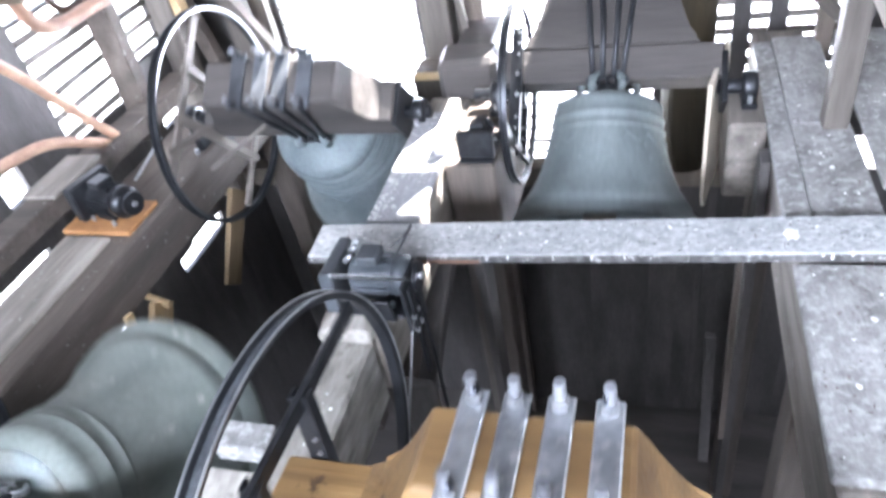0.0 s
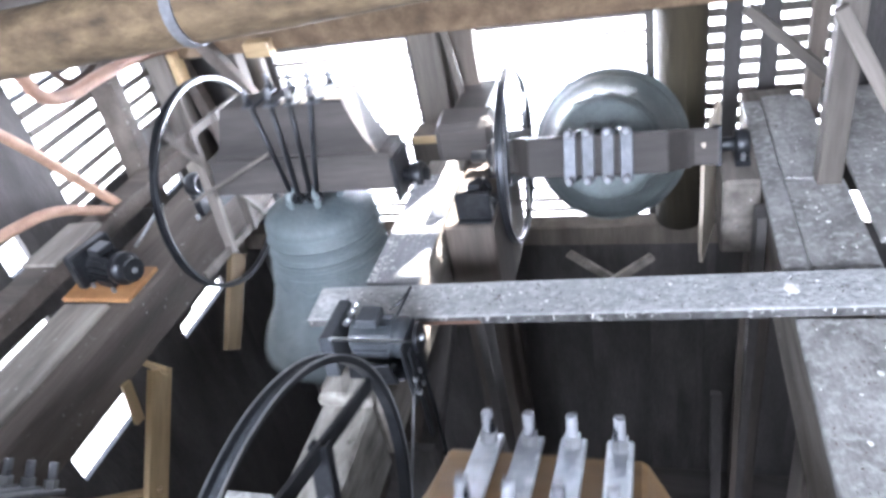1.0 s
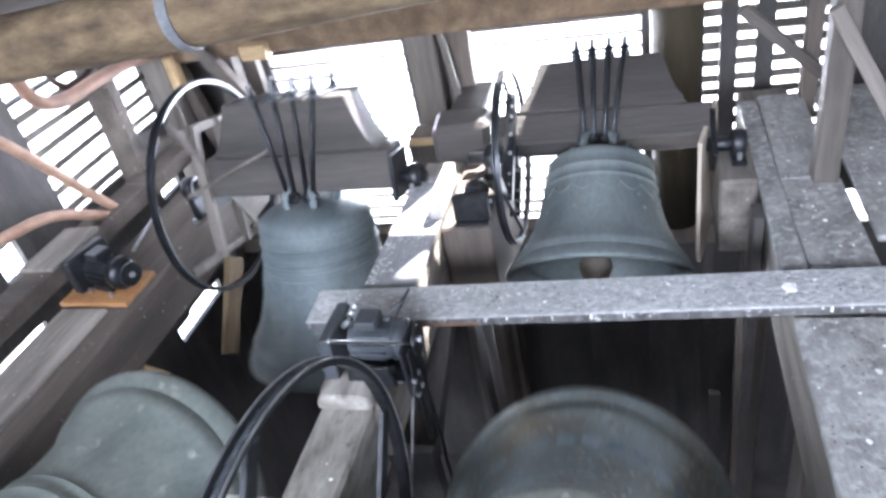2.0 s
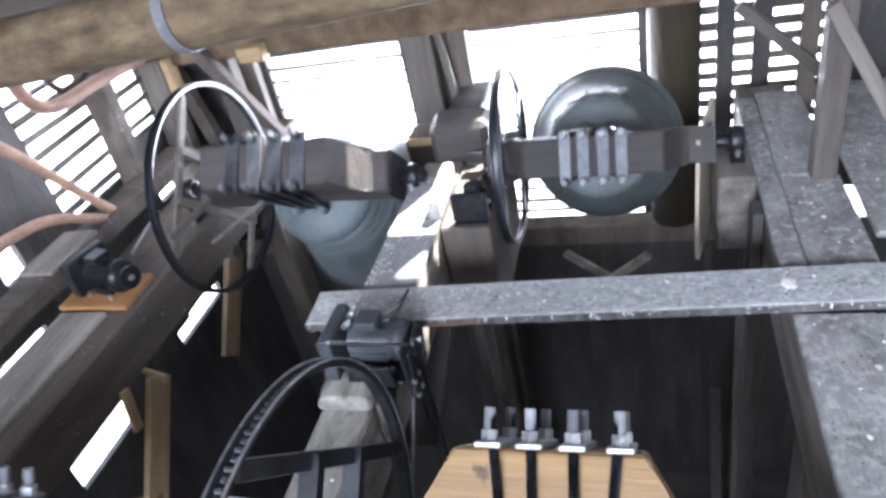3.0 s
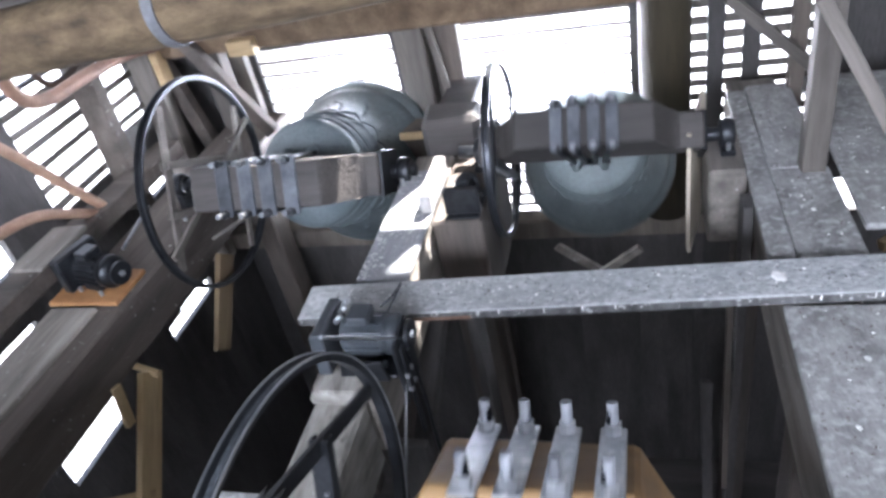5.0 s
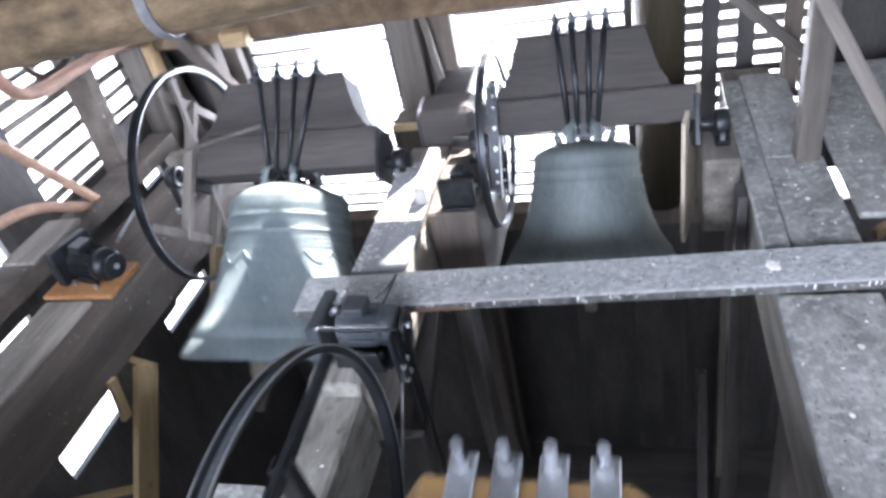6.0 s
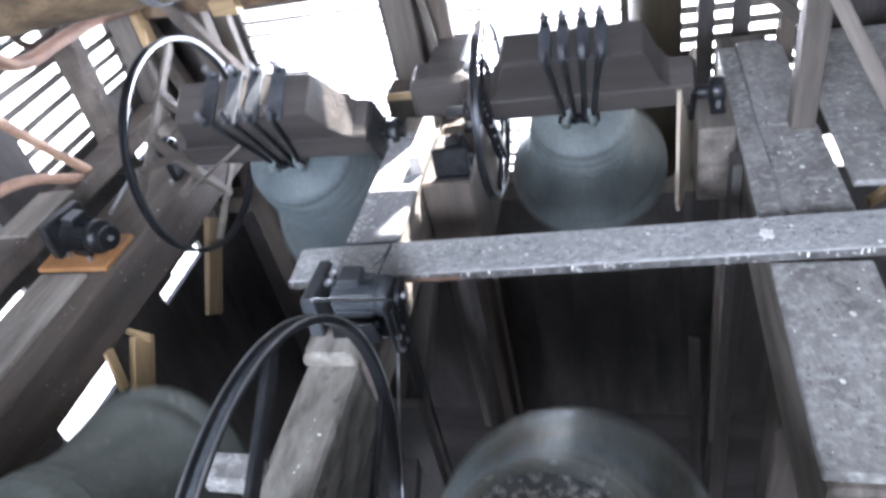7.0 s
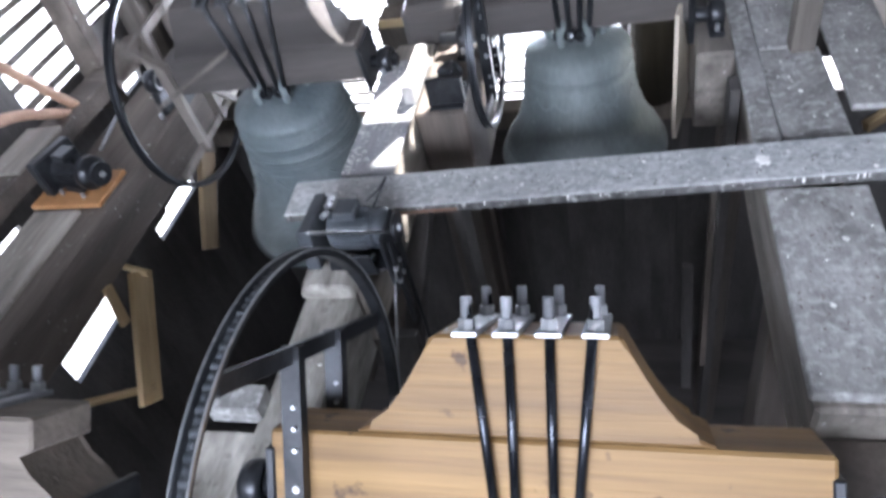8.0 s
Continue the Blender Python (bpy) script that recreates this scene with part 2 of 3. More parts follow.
def prism(bm, outline, y0, y1, bevel=0.0):
    """An outline in x and z made thick from y0 to y1."""
    f = [bm.verts.new((x, y0, z)) for x, z in outline]
    b = [bm.verts.new((x, y1, z)) for x, z in outline]
    n = len(outline)
    bm.faces.new(f)
    bm.faces.new(b[::-1])
    for i in range(n):
        bm.faces.new((f[i], b[i], b[(i + 1) % n], f[(i + 1) % n]))
    if bevel:
        bmesh.ops.bevel(bm, geom=list(bm.edges), offset=bevel, segments=1, profile=0.5, affect="EDGES")
    return bm


# ---- the belfry ----
X0, X1, Y0, Y1, ZB, ZT = -2.95, 2.45, -1.55, 4.0, -3.6, 3.0
YF = -3.3
solid("floor", box(nb(), (X0 - 0.3, YF - 0.3, ZB - 0.1), (X1 + 0.3, Y1 + 0.3, ZB)), M_FLOOR, "dusty board floor deep under the bell frame, pit shade in its colour", "floor", kind="structure")
solid("ceiling", box(nb(), (X0 - 0.3, YF - 0.3, ZT), (X1 + 0.3, Y1 + 0.3, ZT + 0.1)), M_DARKX, "dark board ceiling above the bells", "ceiling", kind="structure")


def louvred_wall(name, label, length, spans, m, pitch=0.09):
    """A board wall 0.04 thick along its own x, from the floor to the ceiling; openings (x0, x1, z0, z1, slat thickness) go through it."""
    wall = thing(name, label, "wall", m, kind="structure")
    xs = sorted({0.0, length, *[v for s in spans for v in s[:2]]})
    for x0, x1 in zip(xs, xs[1:]):
        gaps = sorted(s[2:4] for s in spans if s[0] < x1 - 1e-6 and s[1] > x0 + 1e-6)
        z = ZB
        for g0, g1 in gaps + [(ZT, ZT)]:
            if g0 > z:
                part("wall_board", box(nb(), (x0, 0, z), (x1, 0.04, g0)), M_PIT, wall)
            z = g1
    for x0, x1, z0, z1, thick in spans:
        if not thick:
            continue
        me = mesh_of(box(nb(), (-(x1 - x0) / 2, -0.055, -thick / 2), ((x1 - x0) / 2, 0.055, thick / 2)), "slat", M_POST)
        z = z0 + 0.05
        while z < z1 - 0.02:
            s = new("slat", me)
            s.parent = wall
            s.matrix_basis = pose((x0 + x1) / 2, 0.04, z + random.uniform(-0.008, 0.008), -24 + random.uniform(-2.5, 2.5), random.uniform(-0.8, 0.8), 0)
            z += pitch
    return wall


LX = -X0
louvred_wall("wall_back", "dark timber belfry wall with bright louvred openings", X1 - X0,
             [(LX - 2.33, LX - 1.42, -1.05, 0.30, 0.017), (LX - 0.99, LX - 0.03, -1.05, 0.28, 0.017), (LX + 0.29, LX + 0.34, -1.03, -0.80, 0), (LX + 0.33, LX + 0.39, -1.06, -0.97, 0), (LX + 1.08, LX + 1.32, -1.13, -0.9, 0), (LX + 0.3, LX + 0.95, -0.55, 0.30, 0.042),
              # unseen openings above the tie beam, added and shaped to cast the sun patches
              (LX - 1.03, LX - 0.45, 1.96, 2.21, 0), (LX - 0.95, LX - 0.79, 2.21, 2.52, 0), (LX - 0.33, LX - 0.03, 1.40, 2.28, 0), (LX - 0.03, LX + 0.16, 2.40, 2.70, 0)], pose(X0, Y1, 0))
louvred_wall("wall_left", "dark timber belfry wall with bright louvred openings", Y1 - Y0,
             [(4.15, 4.68, -0.03, 0.62, 0.034), (4.83, 5.15, 0.1, 0.62, 0.034), (4.83, 5.06, -0.34, -0.2, 0), (3.36, 3.87, -1.22, -1.04, 0), (3.38, 3.48, -1.0, -0.88, 0), (4.45, 5.0, -1.19, -1.085, 0), (4.62, 4.86, -1.085, -1.06, 0),
              (3.10, 3.70, -0.445, -0.33, 0), (3.65, 3.80, -0.06, 0.10, 0), (4.15, 4.6, 0.64, 0.88, 0)], pose(X0, Y0, 0, 0, 0, 90), 0.105)
louvred_wall("wall_right", "dark timber belfry wall with louvred opening", Y1 - YF, [(1.2, 4.0, 0.2, 1.6, 0.02)], pose(X1, Y1, 0, 0, 0, -90))
louvred_wall("wall_front", "dark timber belfry wall with louvred opening", X1 - X0, [(1.3, 5.1, 1.5, 2.9, 0.02)], pose(X1, YF, 0, 0, 0, 180))
louvred_wall("wall_left_front", "dark plain timber belfry wall", Y0 - YF - 0.002, [], pose(X0, YF, 0, 0, 0, 90))
bd = nb()
turned(bd, [(30, -30), (30, 14)], 48)
solid("backdrop", bd, M_DAY, "hazy bright daylight outside the tower", "sky", kind="structure")

# ---- the bell frame ----
B_BEAM = "beams of the bell frame"


def beam(name, lo, hi, material, label, bevel=0.012, group=B_BEAM):
    return solid(name, box(nb(), lo, hi, bevel=bevel, jitter=0.004), material, label, "beam", group)


beam("bell_frame_beam", (-2.585, -0.6, -0.38), (-2.21, 3.95, -0.12), M_LEFT, "grey weathered oak beam that carries the left bells")
beam("bell_frame_beam", (-1.045, -0.6, -0.34), (-0.87, 1.44, -0.045), M_BEAMTOP, "grey cracked oak beam between the two bell bays")
beam("bell_frame_beam", (-1.06, 1.445, -0.32), (-0.86, 2.98, -0.005), M_BEAM, "grey weathered oak beam between the two bell bays")
# the darker oak here paints the shade below the walkway board
beam("bell_frame_beam", (0.43, -0.6, -0.46), (0.70, 1.04, -0.14), M_DARK, "oak beam end below the walkway board, coloured dark for shade")
beam("bell_frame_beam", (0.43, 1.045, -0.36), (0.66, 3.6, -0.035), M_BEAM, "grey weathered oak beam under the dusty walkway boards")
for x in (-2.37, -0.95, 0.54):
    for y in (0.2, 1.75, 3.3) if x > -2 else (0.6, 3.55):
        solid("frame_post", box(nb(), (x - 0.07, y - 0.09, ZB), (x + 0.07, y + 0.09, -0.36), bevel=0.01), M_DARK, "dark oak post of the bell frame", "post", "posts of the bell frame")

# plank across both bays and the walkway boards
m = Matrix.Translation((-0.22, 1.9, 0.002)) @ pose(0, 0, 0, 0, 0, 3.2)
solid("crossing_plank", box(nb(), (-1.0, -0.105, 0), (1.35, 0.085, 0.035), bevel=0.006), M_PLANK, "grey plank spotted with bird droppings laid across the beams", "plank").matrix_basis = m
BOARDS = "walkway boards"
for lo, hi in (((0.42, 1.07, -0.03), (0.71, 1.83, 0.0)), ((0.415, 2.02, -0.03), (0.50, 3.4, 0.0)), ((0.505, 2.0, -0.032), (0.72, 2.66, -0.002)), ((0.505, 2.665, -0.03), (0.70, 3.45, 0.0)),
               ((0.75, 2.25, -0.03), (1.02, 3.5, 0.0)), ((1.03, 2.3, -0.03), (1.4, 3.5, 0.0))):
    solid("walkway_board", box(nb(), lo, hi, bevel=0.005, jitter=0.004), M_BOARD, "dusty grey walkway board with bird droppings", "board", BOARDS)

# ---- bells ----
PROFILE = [(0.5, 0), (0.498, 0.02), (0.485, 0.05), (0.462, 0.085), (0.455, 0.092), (0.461, 0.099), (0.452, 0.107), (0.455, 0.114), (0.43, 0.15), (0.395, 0.21), (0.362, 0.29), (0.338, 0.37), (0.32, 0.45), (0.306, 0.53),
           (0.304, 0.54), (0.312, 0.546), (0.312, 0.552), (0.302, 0.558), (0.297, 0.61), (0.306, 0.616), (0.305, 0.623), (0.295, 0.63), (0.291, 0.68), (0.292, 0.70), (0.280, 0.722), (0.25, 0.742), (0.21, 0.757), (0.16, 0.775), (0.08, 0.78), (0.0, 0.785)]


def bell(name, label, x, y, z, mouth, drop, wheel_x, wheel_r, yoke, yoke_mat, bronze, rods, rod_mat, depth=0.22, spoke_mat=None, plate_mat=None, rim=0.03, tall=0.785, edge_mat=None, eye_mat=None, over=0.045, plate_half=0.028, bolted=True):
    """A swinging bell: its origin is on the axis; bell, yoke, rods, wheel and clapper turn with it."""
    t = thing(name, label, "bell", pose(x, y, z), "swinging bells")
    top = -drop
    kh = mouth * tall / 0.785
    out = [(r * mouth, top - tall * mouth + h * kh) for r, h in PROFILE]
    inner = [(max(0.0, r - 0.05 - 0.02 * (h < 0.1)) * mouth, top - tall * mouth + (h * 0.955) * kh) for r, h in PROFILE[::-1] if h > 0.05] + [(0.452 * mouth, out[0][1] + 0.004)]
    body = part("bell_body", turned(nb(), out + inner, 72, closed=True), bronze, t, smooth=True)
    for ang in range(0, 360, 60):
        c, s = math.cos(radians(ang)), math.sin(radians(ang))
        part("crown_loop", bent(nb(), [(0.14 * mouth * c, 0.14 * mouth * s, top - 0.01), (0.17 * mouth * c, 0.17 * mouth * s, top + 0.05), (0.05 * mouth * c, 0.05 * mouth * s, top + 0.10)], 0.018, 8), bronze, body, smooth=True)
    part("crown_stem", tube(nb(), (0, 0, top - 0.01), (0, 0, top + 0.11), 0.03, 12), bronze, body, smooth=True)
    lower, upper = yoke
    part("yoke_beam", prism(nb(), lower, -depth / 2, depth / 2, 0.008), yoke_mat, t)
    part("yoke_block", prism(nb(), upper, -depth / 2 - 0.003, depth / 2 + 0.003, 0.008), yoke_mat, t)
    ztop = max(p[1] for p in upper)
    for xt, xb in rods:
        for sy in (-1, 1):
            yy = sy * (depth / 2 + 0.016)
            rod = part("tie_rod", tube(nb(), (xb, yy, top + 0.05), (xt, yy, ztop + 0.075), 0.0115, 10), rod_mat, t, smooth=True)
            part("nut", tube(nb(), (xt, yy, ztop + 0.014), (xt, yy, ztop + 0.038), 0.019, 6), eye_mat or M_ZINC, rod)
            part("rod_end", tube(nb(), (xt, yy, ztop + 0.038), (xt, yy, ztop + 0.085), 0.0122, 10), M_PLATE, rod)
            part("eye", turned(nb(), [(0.016, -0.01), (0.03, -0.01), (0.03, 0.01), (0.016, 0.01)], 14, closed=True), eye_mat or M_ZINC, rod).matrix_basis = pose(xb, yy, top + 0.04, 90, 0, 0)
        part("clamp_plate", box(nb(), (xt - plate_half, -depth / 2 - over, ztop + 0.001), (xt + plate_half, depth / 2 + over, ztop + 0.014), bevel=0.003), plate_mat or M_PLATE, t)
    for xe, sg in ((lower[0][0], -1), (lower[1][0], 1)):
        g = part("gudgeon", tube(nb(), (xe - sg * 0.05, 0, 0), (xe + sg * 0.13, 0, 0), 0.03, 16), M_STEEL, t, smooth=True)
        part("end_plate", box(nb(), (xe - 0.012, -depth / 2 - 0.008, -0.09), (xe + 0.012, depth / 2 + 0.008, 0.13), bevel=0.004), M_STEEL, g)
    w = thing_part("wheel", t, pose(wheel_x - x, 0, 0))
    R = wheel_r
    part("rim", turned(nb(), [(R - 0.019, -0.8 * rim), (R, -rim), (R, -0.72 * rim), (R - 0.011, -0.5 * rim), (R - 0.011, 0.5 * rim), (R, 0.72 * rim), (R, rim), (R - 0.019, 0.8 * rim)], 72, "x", True), M_STEEL, w, smooth=False)
    for sx in (-1, 1):
        part("rim_edge", turned(nb(), [(R - 0.002, sx * rim - 0.0025), (R + 0.003, sx * rim - 0.0025), (R + 0.003, sx * rim + 0.0025), (R - 0.002, sx * rim + 0.0025)], 72, "x", True), edge_mat or M_STEEL, w)
    sm = spoke_mat or M_STEEL
    zc = 0.6 * R
    hc = math.sqrt((R - 0.03) ** 2 - zc * zc)
    for yy in (-depth / 2 - 0.022, depth / 2 + 0.022):
        ch = nb()
        box(ch, (-0.024, yy - 0.018, -zc - 0.02), (0.024, yy - 0.012, zc + 0.02))
        box(ch, (-0.024, yy - 0.012, -zc - 0.02), (-0.018, yy + 0.016, zc + 0.02))
        box(ch, (0.018, yy - 0.012, -zc - 0.02), (0.024, yy + 0.016, zc + 0.02))
        spoke = part("spoke", ch, sm, w)
        for zz in () if not bolted else (-0.24, -0.19, -0.14, -0.04, 0.05, 0.14, 0.19, 0.24):
            part("bolt", tube(nb(), (0.008, yy - 0.026, zz), (0.008, yy - 0.014, zz), 0.006 if abs(zz) > 0.1 else 0.009, 6), M_ZINC, spoke)
    for zz in (zc, -zc):
        part("chord", box(nb(), (-0.008, -hc, zz - 0.022), (0.008, hc, zz + 0.022), bevel=0.002), sm, w)
    cb = nb()
    L = 0.80 * mouth * tall / 0.785
    turned(cb, [(0.0, 0.02), (0.016, 0.015), (0.014, -0.5 * L), (0.022, -0.8 * L), (0.05, -0.9 * L), (0.066, -0.97 * L), (0.055, -1.04 * L), (0.03, -1.08 * L), (0.026, -1.22 * L), (0.0, -1.23 * L)], 20)
    clapper = part("clapper", cb, M_CLAP, t, "dark iron clapper with a rounded ball", smooth=True)
    clapper.matrix_basis = pose(0, 0, top - 0.06 * mouth)
    return t, clapper, top - 0.06 * mouth


def thing_part(name, parent, m):
    """A part that only gathers its own pieces: a small hub carries them."""
    hub = part(name, turned(nb(), [(0.03, -0.03), (0.055, -0.03), (0.055, 0.03), (0.03, 0.03)], 24, "x", True), M_STEEL, parent)
    hub.matrix_basis = m
    return hub


def yoke_shape(half, z0, z1, foot, crown, ztop):
    lower = [(-half, z0), (half, z0), (half, z1), (-half, z1)]
    upper = [(-foot, z1 + 0.003), (foot, z1 + 0.003)]
    for k in range(1, 6):
        u = k / 6
        upper.append((foot + (crown - foot) * (u ** 0.75), z1 + (ztop - z1) * u ** 1.25))
    upper += [(crown, ztop - 0.0), (-crown, ztop - 0.0)]
    for k in range(5, 0, -1):
        u = k / 6
        upper.append((-(foot + (crown - foot) * (u ** 0.75)), z1 + (ztop - z1) * u ** 1.25))
    return lower, upper


YOKE_D = ([(-0.44, -0.06), (0.44, -0.06), (0.44, 0.1), (-0.44, 0.1)],
          [(-0.42, 0.103), (0.42, 0.103), (0.36, 0.13), (0.30, 0.175), (0.26, 0.23), (0.31, 0.235), (0.31, 0.32), (-0.31, 0.32), (-0.31, 0.235), (-0.26, 0.23), (-0.30, 0.175), (-0.36, 0.13)])
AX_A, AX_B, AX_C, AX_D = (-1.61, 2.76, 0.045), (-0.21, 2.87, 0.06), (-0.225, 0.73, 0.03), (-1.72, 0.56, 0.03)
MOUTH_A, MOUTH_B, MOUTH_C, MOUTH_D = 0.96, 0.79, 1.0, 0.86
bell_a, clap_a, ca = bell("swinging_bell", "green bronze bell with garland relief under an old dark yoke", *AX_A, MOUTH_A, 0.085, -2.1, 0.53, yoke_shape(0.48, -0.03, 0.16, 0.43, 0.31, 0.42), M_DARKX, M_BRONZE,
                          [(-0.14, -0.06), (-0.03, -0.025), (0.07, 0.04), (0.18, 0.07)], M_STEEL, 0.19, M_POST, M_IRONP, rim=0.018, bolted=False, tall=0.85, eye_mat=M_STEEL, over=0.03, plate_half=0.034)
bell_b, clap_b, cb_ = bell("swinging_bell", "smooth green bronze bell under an old dark wooden yoke", *AX_B, MOUTH_B, 0.03, -0.6, 0.405, yoke_shape(0.47, 0.02, 0.17, 0.38, 0.27, 0.43), M_DARKX, M_BRONZE_B,
                           [(-0.10, -0.06), (-0.03, -0.02), (0.045, 0.025), (0.115, 0.06)], M_STEEL, 0.15, None, M_IRONP, rim=0.014, tall=0.73, eye_mat=M_STEEL, over=0.022, plate_half=0.024)
bell_c, clap_c, cc = bell("swinging_bell", "bronze bell stained with droppings under a new larch yoke", *AX_C, MOUTH_C, 0.13, -0.757, 0.597, yoke_shape(0.61, -0.10, 0.175, 0.395, 0.205, 0.405), M_PINE, M_BRONZE_D,
                          [(-0.120, -0.056), (-0.032, -0.020), (0.058, 0.060), (0.154, 0.10)], M_ROD, 0.20, None, M_ZINC, rim=0.019, edge_mat=M_ZINC)
bell_d, clap_d, cd = bell("swinging_bell", "pale green bronze bell under an old grey yoke", *AX_D, MOUTH_D, 0.13, -2.13, 0.5, YOKE_D, M_BEAMX, M_BRONZE_P,
                          [(-0.12, -0.08), (-0.04, -0.03), (0.04, 0.03), (0.12, 0.08)], M_ROD, 0.20)

# ---- relief on the garlanded bell ----
def radius_at(h):
    for (r0, h0), (r1, h1) in zip(PROFILE, PROFILE[1:]):
        if h0 <= h <= h1 and h1 > h0:
            return r0 + (r1 - r0) * (h - h0) / (h1 - h0)
    return 0.3


def relief(body, mouth, top, tall, scallops, rows, material, level=0.525, thick=0.0055, bands=()):
    """Raised garlands, a letter band worn to bars, and small sprigs cast on the bell's flank."""
    def on(ang, h, out=0.002):
        r = radius_at(h) * mouth + out
        return Vector((r * math.cos(ang), r * math.sin(ang), top - tall * mouth + h * mouth * tall / 0.785))
    for k in range(scallops):
        a0 = 2 * math.pi * k / scallops
        w = 2 * math.pi / scallops
        part("garland", bent(nb(), [on(a0 + w * u, level - 0.05 * math.sin(math.pi * u)) for u in (0, 0.15, 0.35, 0.5, 0.65, 0.85, 1)], thick, 6), material, body, smooth=True)
    for h in bands:
        r, z = radius_at(h) * mouth, on(0, h).z
        part("letter_band", turned(nb(), [(r - 0.002, z - 0.0035), (r + 0.0035, z - 0.002), (r + 0.0035, z + 0.002), (r - 0.002, z + 0.0035)], 72, closed=True), material, body, smooth=True)
    for h, n, size in rows:
        for k in range(n):
            a0 = 2 * math.pi * (k + 0.5 * random.random()) / n
            p = on(a0, h + random.uniform(-0.012, 0.012))
            slope = math.degrees(math.atan2((radius_at(h - 0.04) - radius_at(h + 0.04)), 0.08))
            q = Matrix.Translation(p) @ Euler((0, 0, a0)).to_matrix().to_4x4() @ pose(0, 0, 0, 0, -slope, 0)
            b = nb()
            box(b, (-0.004, -size, -size * 0.3), (0.0015, size, size * 0.3), q, 0.001)
            box(b, (-0.004, -size * 0.3, -size), (0.002, size * 0.3, size), q, 0.001)
            part("sprig", b, material, body)


def body_of(b):
    return [c for c in b.children if c.name.startswith("bell_body")][0]


relief(body_of(bell_a), MOUTH_A, -0.085, 0.85, 14, ((0.375, 22, 0.008), (0.33, 14, 0.013), (0.285, 18, 0.012), (0.24, 12, 0.015)), M_BRONZE, 0.455, 0.0055,
       [0.475 + 0.018 * k for k in range(4)] + [0.57, 0.585, 0.60, 0.64, 0.655, 0.67])
relief(body_of(bell_b), MOUTH_B, -0.03, 0.73, 16, ((0.42, 18, 0.006), (0.35, 12, 0.010)), M_BRONZE_B, 0.50, 0.003)


def frieze(body, mouth, top, h, n, w, tall, material):
    """A band of raised worn panels round the bell."""
    for k in range(n):
        a0 = 2 * math.pi * k / n
        r = radius_at(h) * mouth
        slope = math.degrees(math.atan2((radius_at(h - 0.04) - radius_at(h + 0.04)), 0.08))
        q = Euler((0, 0, a0)).to_matrix().to_4x4() @ Matrix.Translation((r, 0, top - 0.785 * mouth + h * mouth)) @ pose(0, 0, 0, 0, -slope, 0)
        b = nb()
        box(b, (-0.006, -w, -tall), (0.002, w, tall), q, 0.001)
        box(b, (-0.006, -w * 0.45, -tall * 0.7), (0.004, w * 0.2, tall * 0.8), q, 0.001)
        part("frieze_panel", b, material, body)


frieze(body_of(bell_c), MOUTH_C, -0.13, 0.30, 30, 0.026, 0.032, M_FRIEZE)
for bb, mouth, top, material in ((bell_c, MOUTH_C, -0.13, M_CROWN), (bell_d, MOUTH_D, -0.13, M_BRONZE_D)):
    cap = nb()
    turned(cap, [(0.0, 0.004), (0.08 * mouth, -0.001), (0.16 * mouth, -0.006), (0.21 * mouth, -0.024), (0.247 * mouth, -0.04), (0.21 * mouth, -0.03), (0.0, -0.02)], 64)
    part("crown_plate", cap, material, body_of(bb), "crown of the bell caked with bird droppings", smooth=True).matrix_basis = pose(0, 0, top + 0.002)

# ---- bearings on the beams ----
def bearing(x, y, z, foot):
    """A pillow block that carries one gudgeon, standing on the beam at height foot."""
    t = thing("pillow_bearing", "black cast-iron pillow bearing bolted to a beam", "bearing", pose(x, y, z), "bearings of the bells")
    part("housing", turned(nb(), [(0.033, -0.028), (0.055, -0.03), (0.062, -0.015), (0.062, 0.015), (0.055, 0.03), (0.033, 0.028)], 24, "x", True), M_STEEL, t, smooth=True)
    part("foot", box(nb(), (-0.03, -0.10, foot - z), (0.03, 0.10, min(-0.035, foot - z + 0.03)), bevel=0.006), M_STEEL, t)
    if foot - z < -0.08:
        part("web", box(nb(), (-0.02, -0.05, foot - z + 0.02), (0.02, 0.05, -0.04), bevel=0.004), M_STEEL, t)
    for s in (-1, 1):
        part("bolt", tube(nb(), (0, s * 0.08, foot - z + 0.02), (0, s * 0.08, foot - z + 0.055), 0.011, 6), M_ZINC, t)


bearing(AX_A[0] + 0.56, AX_A[1], AX_A[2], -0.005)
bearing(AX_A[0] - 0.66, AX_A[1], AX_A[2], -0.15)
bearing(-0.70, AX_B[1], AX_B[2], -0.005)
bearing(0.36, AX_B[1], AX_B[2], 0.0)
bearing(-0.93, AX_C[1], AX_C[2], -0.045)
bearing(0.50, AX_C[1], AX_C[2], -0.14)
bearing(-1.13, AX_D[1], AX_D[2], -0.05)
bearing(-2.27, AX_D[1], AX_D[2], -0.15)
solid("bearing_block", box(nb(), (-0.855, 2.38, -0.5), (-0.64, 3.05, -0.005), bevel=0.01), M_DARK, "dark oak block beside the middle beam under a motor", "block", "bearing blocks")
solid("bearing_block", box(nb(), (0.275, 2.66, -0.36), (0.425, 3.02, 0.0), bevel=0.01), M_BEAM, "dark oak block beside the walkway under a bearing", "block", "bearing blocks")
solid("bearing_block", box(nb(), (-1.21, 0.55, -0.32), (-1.03, 0.92, -0.05), bevel=0.008), M_BEAMTOP, "grey oak block bolted to the middle beam", "block", "bearing blocks")
solid("bearing_block", box(nb(), (-1.20, 0.95, -0.06), (-1.03, 1.04, 0.012), bevel=0.006), M_BOARD, "short grey offcut nailed to the middle beam", "block", "bearing blocks")
ply = nb()
